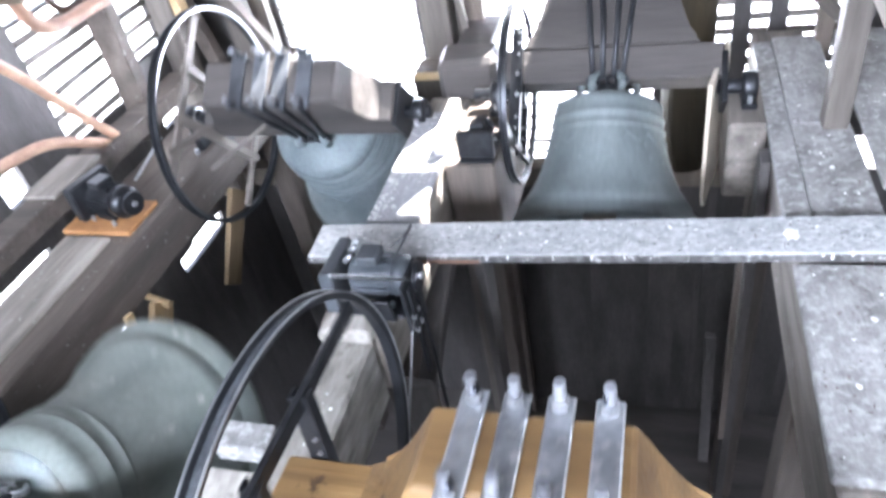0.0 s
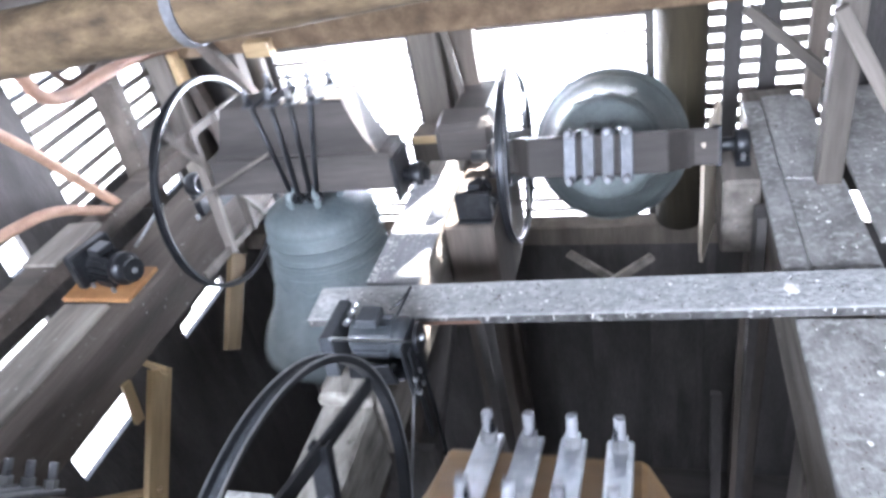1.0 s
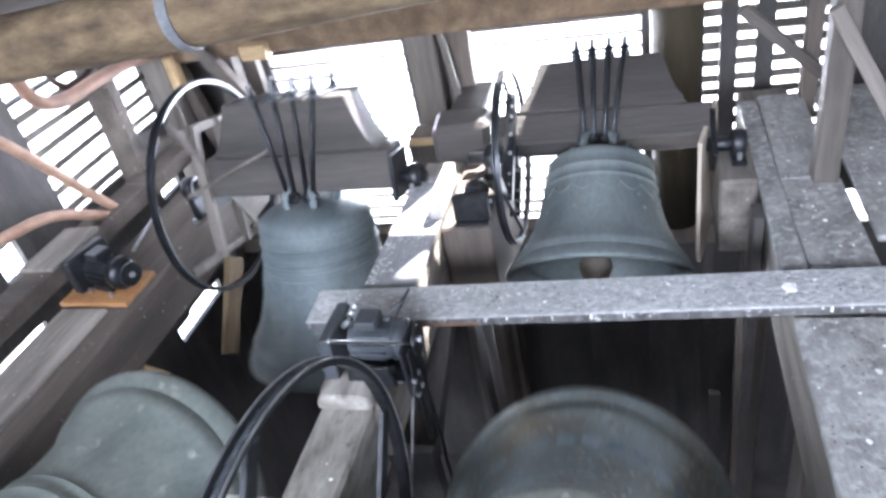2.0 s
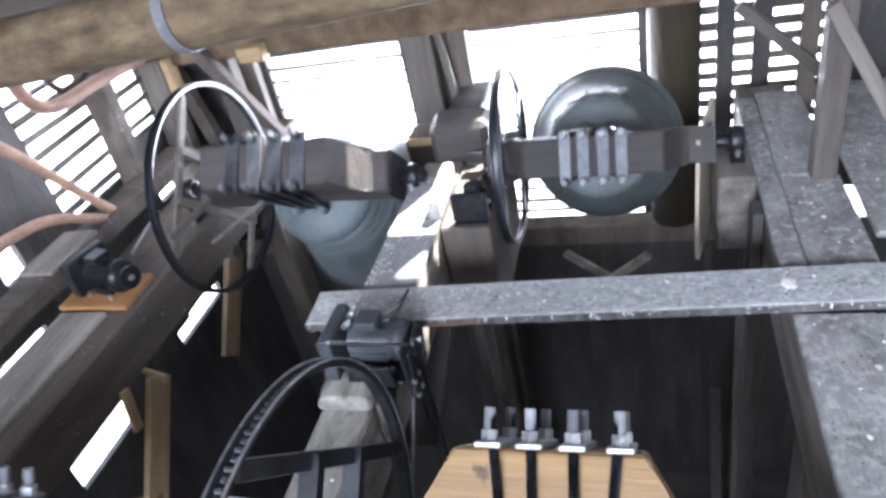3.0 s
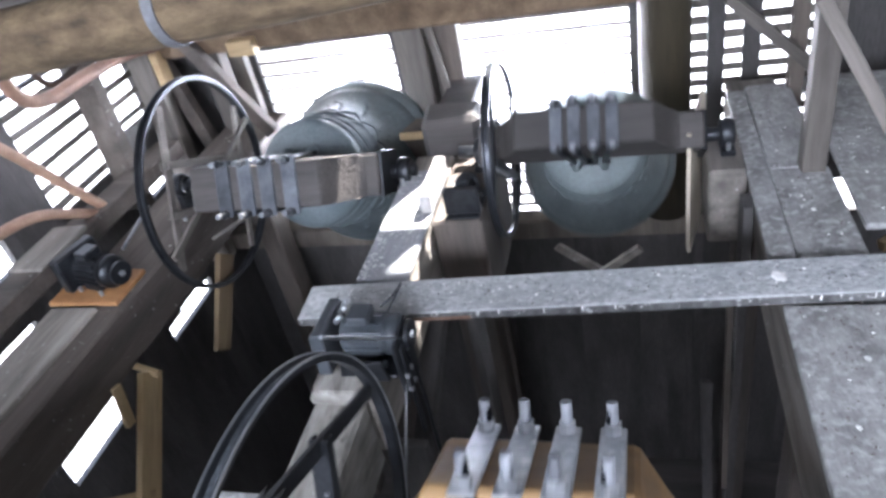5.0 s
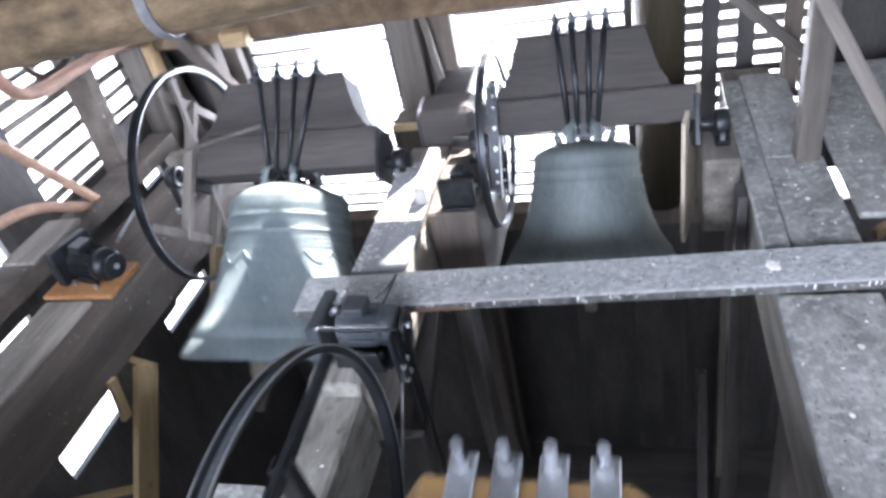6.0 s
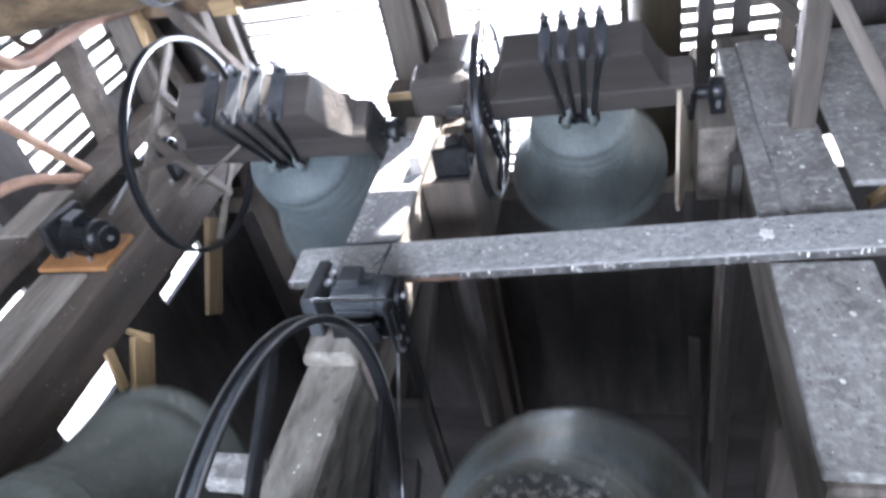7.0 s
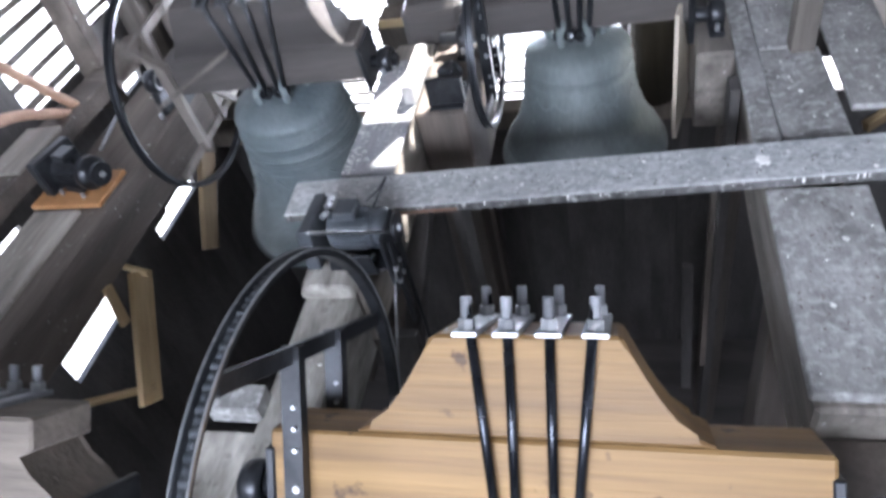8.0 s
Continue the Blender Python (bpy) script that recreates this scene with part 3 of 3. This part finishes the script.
prism(ply, [(-0.26, 0.17), (0.16, 0.17), (0.22, 0.10), (0.22, -0.33), (0.12, -0.46), (-0.22, -0.46), (-0.26, -0.38)], -0.008, 0.008)
solid("plywood_guard", ply, M_PLY, "pale plywood guard screwed beside a bearing block", "guard").matrix_basis = pose(0.252, 2.97, -0.02, 0, 0, 78)

# diagonal wooden spokes of the garlanded bell's wheel
wheel_a = [c for c in bell_a.children if c.name.startswith("wheel")][0]
for an in (38, -142):
    part("spoke", box(nb(), (0.012, -0.018, 0.05), (0.03, 0.018, 0.505), bevel=0.003), M_POST, wheel_a).matrix_basis = pose(0, 0, 0, an, 0, 0)

# ---- ringing motors ----
def ring_motor(label, m, base_mat, base, paint=None, turn=0, case=True):
    """An electric ringing motor: finned body, end cowl, terminal box, gear case, sprocket on a base plate."""
    paint = paint or M_GREY
    t = thing("ringing_motor", label, "motor", m, "ringing motors")
    part("base_plate", box(nb(), *base, bevel=0.004), base_mat, t).matrix_basis = pose(0, 0, 0, 0, 0, turn)
    z = base[1][2]
    part("motor_body", turned(nb(), [(0.0, -0.075), (0.058, -0.075), (0.062, -0.07), (0.062, 0.07), (0.058, 0.075), (0.0, 0.075)], 24, "x"), paint, t).matrix_basis = pose(0, 0, z + 0.075)
    for k in range(14):
        an = radians(20 + k * 320 / 13)
        part("fin", box(nb(), (-0.06, -0.0025, 0.060), (0.06, 0.0025, 0.074)), paint, t).matrix_basis = pose(0, 0, z + 0.075, math.degrees(an), 0, 0)
    part("end_cowl", turned(nb(), [(0.0, 0.075), (0.07, 0.076), (0.07, 0.11), (0.045, 0.128), (0.0, 0.13)], 24, "x"), paint, t, smooth=True).matrix_basis = pose(0, 0, z + 0.075)
    part("terminal_box", box(nb(), (-0.04, -0.04, z + 0.14), (0.035, 0.04, z + 0.175), bevel=0.005), paint, t)
    if case:
        part("gear_case", box(nb(), (-0.13, -0.105, z), (-0.078, 0.105, z + 0.165), bevel=0.008), paint, t)
    for yy in (-0.045, 0.045):
        part("motor_foot", box(nb(), (-0.05, yy - 0.015, z), (0.05, yy + 0.015, z + 0.03), bevel=0.003), paint, t)
    part("sprocket", turned(nb(), [(0.012, 0.142), (0.05, 0.142), (0.05, 0.156), (0.012, 0.156)], 20, "x", True), M_STEEL, t).matrix_basis = pose(0, 0, z + 0.075)
    part("shaft", tube(nb(), (0.12, 0, z + 0.075), (0.165, 0, z + 0.075), 0.012, 10), M_ZINC, t)
    for sx, sy in ((-0.06, -0.075), (-0.06, 0.075), (0.07, -0.075), (0.07, 0.075)):
        part("bolt", tube(nb(), (sx, sy, z), (sx, sy, z + 0.02), 0.009, 6), M_ZINC, t)
    return t


mid = ring_motor("grey electric ringing motor with a gear case on the middle beam", pose(-0.89, 1.615, 0.03), M_STEEL, ((-0.10, -0.12, -0.035), (0.12, 0.1, -0.023)), case=False)
cover = part("gear_cover", prism(nb(), [(-0.150, -0.02), (-0.102, -0.02), (-0.102, 0.125), (-0.11, 0.135), (-0.142, 0.135), (-0.150, 0.125)], -0.13, 0.10, 0.005), M_GREY, mid, "long grey sheet-steel gear cover")
cover.matrix_basis = pose(0, 0, 0, -7, 0, 4)
part("carrier_plate", prism(nb(), [(-0.07, -0.034), (0.10, -0.034), (0.085, 0.05), (-0.055, 0.05)], -0.135, -0.122, 0.003), M_STEEL, mid, "black steel carrier plate")
part("side_plate", box(nb(), (0.125, -0.12, -0.15), (0.135, 0.04, 0.10), bevel=0.003), M_STEEL, mid, "black side plate hanging beside the beam")
for sy, sz in ((-0.09, -0.11), (-0.05, -0.11), (-0.09, -0.05), (-0.05, -0.05), (-0.02, 0.06)):
    part("bolt", tube(nb(), (0.134, sy, sz), (0.15, sy, sz), 0.010, 6), M_ZINC, mid)
for sy in (-0.03, 0.02, 0.05):
    part("grease_nipple", tube(nb(), (-0.08, sy, 0.13), (-0.055, sy, 0.155), 0.010, 8), M_ZINC, mid, smooth=True)
ring_motor("grey electric ringing motor on an orange stained board", pose(-2.40, 2.15, -0.108, 0, 0, -14) @ Matrix.Scale(1.08, 4), M_ORANGE, ((-0.195, -0.135, -0.011), (0.145, 0.09, 0.012)), M_STEEL, 14)
ring_motor("dusty grey ringing motor on the far part of the middle beam", pose(-0.715, 2.5, 0.03, 0, 0, 90) @ Matrix.Scale(0.72, 4), M_STEEL, ((-0.16, -0.1, -0.035), (0.16, 0.1, -0.023)), M_STEEL)
solid("pale_wood_block", box(nb(), (-0.90, 2.42, 0.017), (-0.85, 2.76, 0.11), bevel=0.008), M_FELT, "pale sunlit wooden block on the middle beam", "block")
eb = nb()
prism(eb, [(-0.10, 0.0), (0.088, 0.0), (0.088, 0.05), (0.06, 0.066), (-0.065, 0.064), (-0.10, 0.035)], 0, 0.18, 0.008)
solid("pale_end_block", eb, M_BEAMTOP, "pale worn wooden block at the joint of the middle beam", "block").matrix_basis = pose(-0.955, 1.41, -0.046)
dc = nb()
tube(dc, (-0.757, 1.60, 0.075), (-0.757, 1.148, 0.508), 0.005, 6)
tube(dc, (-0.757, 1.60, 0.04), (-0.757, 1.22, -0.365), 0.005, 6)
solid("drive_chain", dc, M_ZINC_D, "taut steel drive chain from the motor to the bell wheel", "chain")
solid("bent_spring_wire", bent(nb(), [(-0.83, 1.62, 0.12), (-0.80, 1.68, 0.16), (-0.77, 1.76, 0.20), (-0.80, 1.70, 0.17), (-0.85, 1.68, 0.14)], 0.004, 6), M_STEEL, "black bent wire above the motor", "wire")
solid("motor_strut", box(nb(), (-0.75, 1.52, -0.3), (-0.742, 1.55, 0.1), bevel=0.002), M_STEEL, "grey steel strut beside the middle beam", "strut")
solid("motor_cable", bent(nb(), [(-0.76, 1.56, 0.1), (-0.74, 1.6, -0.1), (-0.73, 1.56, -0.6), (-0.74, 1.6, -1.4)], 0.007, 6), M_STEEL, "black cable hanging from the motor", "cable")
solid("pull_rod", tube(nb(), (-2.36, 2.3, -0.02), (-2.33, 2.55, 0.06), 0.008, 8), M_ZINC, "thin bright rod beside the motor", "rod")

# ---- timber round the bells ----
TIM = "timbers of the belfry"


def timber(name, p, q, w, d, material, label, roll=0.0, side=None):
    """A squared timber from p to q, w wide and d deep."""
    p, q = Vector(p), Vector(q)
    v = q - p
    b = nb()
    box(b, (-w / 2, -d / 2, -v.length / 2), (w / 2, d / 2, v.length / 2), bevel=min(w, d) * 0.06, jitter=0.003)
    ob = solid(name, b, material, label, "timber", TIM)
    turn = v.to_track_quat("Z", "X").to_matrix()
    if side:
        zv = v.normalized()
        xv = (Vector(side) - zv * zv.dot(Vector(side))).normalized()
        turn = Matrix((xv, zv.cross(xv), zv)).transposed()
    ob.matrix_basis = Matrix.Translation((p + q) / 2) @ turn.to_4x4() @ pose(0, 0, 0, 0, 0, roll)
    return ob


timber("tie_beam", (-2.94, 3.74, 0.56), (2.4, 3.74, 0.56), 0.2, 0.3, M_LOG, "brown rough-sawn tie beam over the louvres", 90)
timber("cross_beam", (-2.9, 3.78, -0.99), (0.6, 3.78, -0.99), 0.14, 0.14, M_BEAMX, "brown cross beam low behind the bells")
timber("wall_post", (-1.24, 3.86, -3.6), (-1.24, 3.86, 0.42), 0.17, 0.14, M_POST, "grey oak wall post between the louvres", 0)
timber("wall_post", (-1.04, 3.88, -3.6), (-1.04, 3.88, 0.42), 0.16, 0.1, M_DARK, "dark oak wall post between the louvres", 0)
timber("batten", (-1.10, 3.74, 0.42), (-1.05, 3.74, 0.0), 0.04, 0.03, M_POST, "thin grey batten nailed to a post")
solid("bracket_block", box(nb(), (-1.03, 2.985, -0.5), (-0.74, 3.2, 0.17), bevel=0.03, jitter=0.025), M_DARKX, "dark oak block at the end of the middle beam", "block")
solid("bracket_block", box(nb(), (-1.06, 3.21, -0.5), (-0.86, 3.9, 0.02), bevel=0.012), M_DARKX, "dark oak stub beam before the wall posts", "block")
timber("bracket_block", (-1.3, 3.5, -0.2), (-0.9, 3.5, -0.2), 0.22, 0.2, M_BEAMX, "dark oak block behind the middle beam")
timber("bracket_block", (-1.27, 3.38, -0.09), (-1.13, 3.38, -0.09), 0.04, 0.02, M_NEWBOARD, "short pale lath nailed to a block")
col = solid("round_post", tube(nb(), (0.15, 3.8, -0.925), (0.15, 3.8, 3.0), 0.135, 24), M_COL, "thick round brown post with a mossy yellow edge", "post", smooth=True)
for xx, zz in ((0.42, 0.02), (0.60, 0.02)):
    timber("mullion", (xx, 3.95, -0.6), (xx, 3.95, 0.4), 0.085, 0.05, M_PIT, "dark upright batten before the louvres")
timber("walkway_post", (0.655, 2.66, -0.02), (0.655, 2.66, 3.0), 0.085, 0.085, M_POST, "grey squared post standing on the walkway")
timber("walkway_post", (0.72, 3.42, -0.1), (0.72, 3.42, 3.0), 0.07, 0.08, M_DARK, "dark post at the end of the walkway")
timber("diagonal_brace", (0.60, 2.58, 0.70), (1.0, 2.56, -0.02), 0.05, 0.045, M_POST, "pale grey diagonal brace nailed to the post")
timber("diagonal_brace", (0.40, 3.32, 0.48), (0.79, 3.28, 0.12), 0.05, 0.04, M_POST, "grey diagonal brace between two posts")
timber("wall_board_edge", (1.5, 2.4, -0.2), (1.5, 3.9, -0.2), 0.5, 0.04, M_BEAM, "grey board at the side of the walkway")
timber("left_wall_post", (-2.84, 3.06, -0.25), (-2.84, 3.24, 3.0), 0.15, 0.09, M_LEFT, "grey leaning post before the side louvres", 90)
timber("left_wall_post", (-2.84, 3.55, -1.0), (-2.84, 3.72, 3.0), 0.16, 0.1, M_POST, "grey leaning post in the corner", 90)
timber("left_wall_post", (-2.6, 3.72, -0.6), (-2.9, 3.72, 0.9), 0.09, 0.08, M_LEFT, "grey slanting corner brace")
timber("corner_brace", (-2.15, 3.6, -0.1), (-2.7, 3.62, 0.8), 0.08, 0.07, M_LEFT, "grey slanting corner brace")
timber("left_wall_post", (-2.48, 3.78, -3), (-2.48, 3.78, 0.42), 0.14, 0.1, M_POST, "grey oak post in the corner")
timber("beam_end", (-2.24, 3.62, 0.44), (-2.08, 3.62, 0.44), 0.09, 0.10, M_NEWBOARD, "pale sawn beam end under the tie beam")
timber("beam_end", (-2.86, 3.62, 0.36), (-2.72, 3.62, 0.36), 0.22, 0.10, M_NEWBOARD, "pale sawn beam end in the corner")
timber("louvre_frame_post", (-2.40, 3.93, -1.1), (-2.40, 3.93, 0.4), 0.09, 0.06, M_POST, "grey post beside the louvres")
timber("side_rail", (-2.74, 0.4, -0.02), (-2.74, 3.4, -0.05), 0.10, 0.16, M_LEFT, "grey rail along the side wall", 0)
timber("diagonal_lath", (-0.49, 3.45, -0.93), (-0.2, 3.45, -1.16), 0.05, 0.03, M_BEAM, "pale crossed lath low behind the bell")
timber("diagonal_lath", (-0.01, 3.42, -0.94), (-0.3, 3.42, -1.17), 0.05, 0.03, M_BEAM, "pale crossed lath low behind the bell")
# boards and laths in the bays: M_PIT paints their shade
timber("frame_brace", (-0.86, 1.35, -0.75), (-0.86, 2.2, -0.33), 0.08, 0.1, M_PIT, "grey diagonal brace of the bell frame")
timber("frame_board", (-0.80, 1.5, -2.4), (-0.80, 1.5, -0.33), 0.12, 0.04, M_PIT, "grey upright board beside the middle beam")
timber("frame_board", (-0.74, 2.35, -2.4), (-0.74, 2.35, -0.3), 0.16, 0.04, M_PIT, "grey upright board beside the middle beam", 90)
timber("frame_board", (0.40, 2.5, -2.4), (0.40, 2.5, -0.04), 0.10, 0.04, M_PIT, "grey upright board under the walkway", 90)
timber("upright_lath", (0.33, 2.3, -0.35), (0.35, 2.3, -1.6), 0.025, 0.02, M_DARK, "grey thin upright lath in the dark bay")
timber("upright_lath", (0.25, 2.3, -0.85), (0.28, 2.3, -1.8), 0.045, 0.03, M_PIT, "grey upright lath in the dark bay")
timber("yellow_prop", (0.82, 2.28, -0.12), (1.2, 2.5, 0.0), 0.04, 0.03, M_NEWBOARD, "yellowish prop under the walkway edge")

timber("yellow_board", (-2.15, 1.89, -0.41), (-2.15, 1.50, -0.88), 0.135, 0.03, M_NEWBOARD, "yellow new board slanting down under the beam", side=(0, 1, -1))
timber("yellow_board", (-2.15, 2.70, -0.36), (-2.15, 2.36, -0.74), 0.13, 0.03, M_OLDBOARD, "dull yellow board slanting down under the beam", side=(0, 1, -1))
timber("yellow_lath", (-2.15, 1.70, -0.30), (-2.15, 1.66, -0.50), 0.045, 0.02, M_NEWBOARD, "short yellow lath beside a board", side=(0, 1, 0.3))
timber("yellow_lath", (-2.29, 1.93, -0.40), (-2.09, 1.87, -0.40), 0.03, 0.02, M_NEWBOARD, "thin yellow lath across the board's head")
solid("beam_cover", box(nb(), (-2.575, 0.3, -0.121), (-2.33, 1.98, -0.098), bevel=0.005, jitter=0.006), M_BEAM, "grey dusty board on the bell frame beam", "board", BOARDS)
solid("beam_cover", box(nb(), (-2.75, 2.02, 0.065), (-2.55, 2.36, 0.085), bevel=0.004, jitter=0.006), M_BEAM, "grey loose board lying on the side rail", "board", BOARDS)
timber("yellow_lath", (-2.42, 1.30, -0.66), (-2.13, 1.56, -0.83), 0.03, 0.03, M_NEWBOARD, "thin yellow lath at the board's foot")
solid("beam_cover", box(nb(), (-1.065, 1.978, -0.003), (-0.855, 2.80, 0.018), bevel=0.004, jitter=0.003), M_PLANK2, "pale dusty board on the middle beam", "board", BOARDS)
plank = bpy.data.objects["crossing_plank"]
# thin strip that paints the plank's front side darker, as shaded
part("front_edge", box(nb(), (-0.995, -0.1075, 0.003), (1.345, -0.1045, 0.031)), M_PLANK_E, plank, "dripped front edge of the plank with its shade painted dark")
part("worn_edge", box(nb(), (-0.60, -0.1095, 0.002), (-0.36, -0.107, 0.017)), M_PIPE_D, plank, "orange-brown broken edge of the plank")
brace = part("brace_rod", tube(nb(), (-0.49, -0.28, 0.035), (-0.11, -0.112, 0.195), 0.009, 8), M_POST, bell_a)

# a rough round log overhead, with its strap
lg = nb()
turned(lg, [(0.0, -0.002), (0.115, 0.0), (0.125, 0.5), (0.121, 1.1), (0.128, 1.8), (0.123, 2.4), (0.0, 2.402)], 28)
for v in lg.verts:
    k = 1 + 0.05 * noise.noise(v.co * 6)
    v.co.x, v.co.y = v.co.x * k, v.co.y * k
d = Vector((1.01, 0, 0.066)).normalized()
log = solid("round_log", lg, M_LOGZ, "rough brown round timber overhead", "timber", TIM, smooth=True)
log.matrix_basis = Matrix.Translation((-2.93, 2.2, 0.965)) @ d.to_track_quat("Z", "Y").to_matrix().to_4x4()
upper = nb()
turned(upper, [(0.0, -0.002), (0.14, 0.0), (0.15, 0.8), (0.145, 1.6), (0.0, 1.602)], 24)
for v in upper.verts:
    k = 1 + 0.06 * noise.noise(v.co * 5)
    v.co.x, v.co.y = v.co.x * k, v.co.y * k
ul = solid("round_log", upper, M_DARK, "dark round timber above the brown log", "timber", TIM, smooth=True)
ul.matrix_basis = Matrix.Translation((-2.93, 2.62, 1.16)) @ d.to_track_quat("Z", "Y").to_matrix().to_4x4()
strap = nb()
turned(strap, [(0.127, -0.022), (0.132, -0.022), (0.132, 0.022), (0.127, 0.022)], 28, closed=True)
box(strap, (-0.02, 0.13, -0.022), (0.02, 0.62, 0.022))
so = solid("iron_strap", strap, M_PLATE, "pale grey strap hanging round the log", "strap")
so.matrix_basis = Matrix.Translation((-1.53, 2.2, 1.057)) @ d.to_track_quat("Z", "Y").to_matrix().to_4x4()

# pipes along the side wall
PIP = "orange pipes"
solid("wall_pipe", bent(nb(), [(-2.72, 1.7, 1.3), (-2.72, 2.31, 0.56), (-2.72, 2.50, 0.26), (-2.72, 2.72, -0.06), (-2.72, 2.70, -0.07), (-2.72, 2.53, 0.05), (-2.72, 2.30, 0.20), (-2.72, 2.06, 0.25), (-2.72, 1.4, 0.35)], 0.026, 10), M_RUST, "bent orange-brown pipe on the side wall", "pipe", PIP, smooth=True)
solid("wall_pipe", bent(nb(), [(-2.72, 2.3, 1.2), (-2.72, 2.5, 0.84), (-2.72, 2.54, 0.66), (-2.72, 2.68, 0.59), (-2.72, 2.96, 0.59), (-2.72, 3.31, 0.57), (-2.72, 3.8, 0.47)], 0.034, 10), M_PIPE_D, "bent rusty brown pipe under the log", "pipe", PIP, smooth=True)
solid("cable_loop", bent(nb(), [(-2.8, 2.76, 0.9), (-2.8, 2.77, 0.68), (-2.8, 2.85, 0.60), (-2.8, 2.99, 0.60), (-2.8, 3.13, 0.68), (-2.8, 3.2, 0.85)], 0.018, 8), M_IRON, "dark cable loop on the side wall", "cable", smooth=True)

# chain lying in the groove of the larch-yoked bell's wheel
wheel_c = [c for c in bell_c.children if c.name.startswith("wheel")][0]
link = mesh_of(box(nb(), (-0.009, -0.006, -0.003), (0.009, 0.006, 0.003), bevel=0.002), "chain_link", M_GREY)
for k in range(170):
    an = 2 * math.pi * k / 170
    ob = new("chain_link", link)
    ob.parent = wheel_c
    ob.matrix_basis = pose(0, 0.588 * math.cos(an), 0.588 * math.sin(an), math.degrees(an) - 90, 0, 32 if k % 2 else -32)

# droppings on the plank and walkway
for px, py, pz, r in ((0.42, 1.93, 0.037, 0.030), (0.60, 1.60, 0.0, 0.012), (0.52, 1.35, 0.0, 0.010), (-0.45, 1.90, 0.037, 0.009), (0.05, 1.95, 0.037, 0.008)):
    b = nb()
    bmesh.ops.create_uvsphere(b, u_segments=14, v_segments=8, radius=r)
    for v in b.verts:
        v.co.z *= 0.14
        v.co.x *= 0.75 + 0.3 * noise.noise(v.co * 60)
    solid("bird_dropping", b, M_DROP, "white splash of bird dropping on grey boards", "dropping", "bird droppings", smooth=True).matrix_basis = pose(px, py, pz, 0, 0, 20)

# small flecks of droppings over plank and boards
fl = nb()
for x0, x1, y0, y1, z, n in ((-1.15, 0.75, 1.82, 1.955, 0.0375, 60), (0.43, 0.70, 1.1, 1.82, 0.0005, 9), (0.43, 0.70, 2.05, 3.35, 0.0005, 30), (-1.0, -0.9, 0.9, 1.25, -0.0445, 18), (0.77, 1.0, 2.3, 3.4, 0.0005, 40)):
    for _ in range(n):
        r = random.uniform(0.0018, 0.0055) * (1.6 if random.random() < 0.08 else 1)
        px, py = random.uniform(x0, x1), random.uniform(y0, y1)
        if z > 0.03:
            py += math.tan(radians(3.2)) * (px + 0.22)
        bmesh.ops.create_cone(fl, cap_ends=True, segments=7, radius1=r, radius2=r * 0.5, depth=0.0016,
                              matrix=Matrix.Translation((px, py, z)) @ Matrix.Diagonal((random.uniform(0.6, 1.4), random.uniform(0.6, 1.6), 1, 1)))
solid("dropping_flecks", fl, M_DROP, "small white flecks of bird droppings on grey boards", "droppings", kind="stuff")

# dark chips of dirt on the plank and boards
ch = nb()
for x0, x1, y0, y1, z, n in ((-1.15, 0.75, 1.815, 1.96, 0.0374, 260), (0.43, 0.70, 1.1, 1.82, 0.0004, 130), (0.43, 0.70, 2.05, 3.35, 0.0004, 120)):
    for _ in range(n):
        r = random.uniform(0.0015, 0.0045)
        px, py = random.uniform(x0, x1), random.uniform(y0, y1)
        if z > 0.03:
            py += math.tan(radians(3.2)) * (px + 0.22)
        bmesh.ops.create_cone(ch, cap_ends=True, segments=5, radius1=r, radius2=r * 0.6, depth=0.0016,
                              matrix=Matrix.Translation((px, py, z)) @ pose(0, 0, 0, 0, 0, random.uniform(0, 180)) @ Matrix.Diagonal((random.uniform(0.4, 0.9), random.uniform(0.8, 2.4), 1, 1)))
solid("dirt_chips", ch, M_DARK, "small dark chips of dirt on grey boards", "dirt", kind="stuff")
# short white drips down the front edge of the plank
for k in range(13):
    px = random.uniform(-0.9, 1.0)
    ln = random.uniform(0.006, 0.022)
    part("drip", box(nb(), (px - random.uniform(0.001, 0.003), -0.1095, 0.034 - ln), (px + random.uniform(0.001, 0.003), -0.1065, 0.034), bevel=0.0008), M_DROP, plank)


# ---- what moves ----
def swing(t, away, period, mid, reach):
    return mid + reach * math.cos(2 * math.pi * (t - away) / period)


def motions():
    steps = [k / 10 for k in range(81)]
    for ob, at, away, period, mid, reach, clap, cz in (
            (bell_a, AX_A, 0.355, 2.35, 5.5, 60, clap_a, ca), (bell_b, AX_B, 0.91, 2.165, 6.5, 60, clap_b, cb_),
            (bell_c, AX_C, 1.765, 2.42, 3.3, 52, clap_c, cc), (bell_d, AX_D, 2.10, 2.30, 8, 57, clap_d, cd)):
        walk(ob, [(t, pose(*at, swing(t, away, period, mid, reach))) for t in steps])
        walk(clap, [(t, pose(0, 0, cz, swing(t, away + 0.12, period, 0, 25))) for t in steps])


motions()
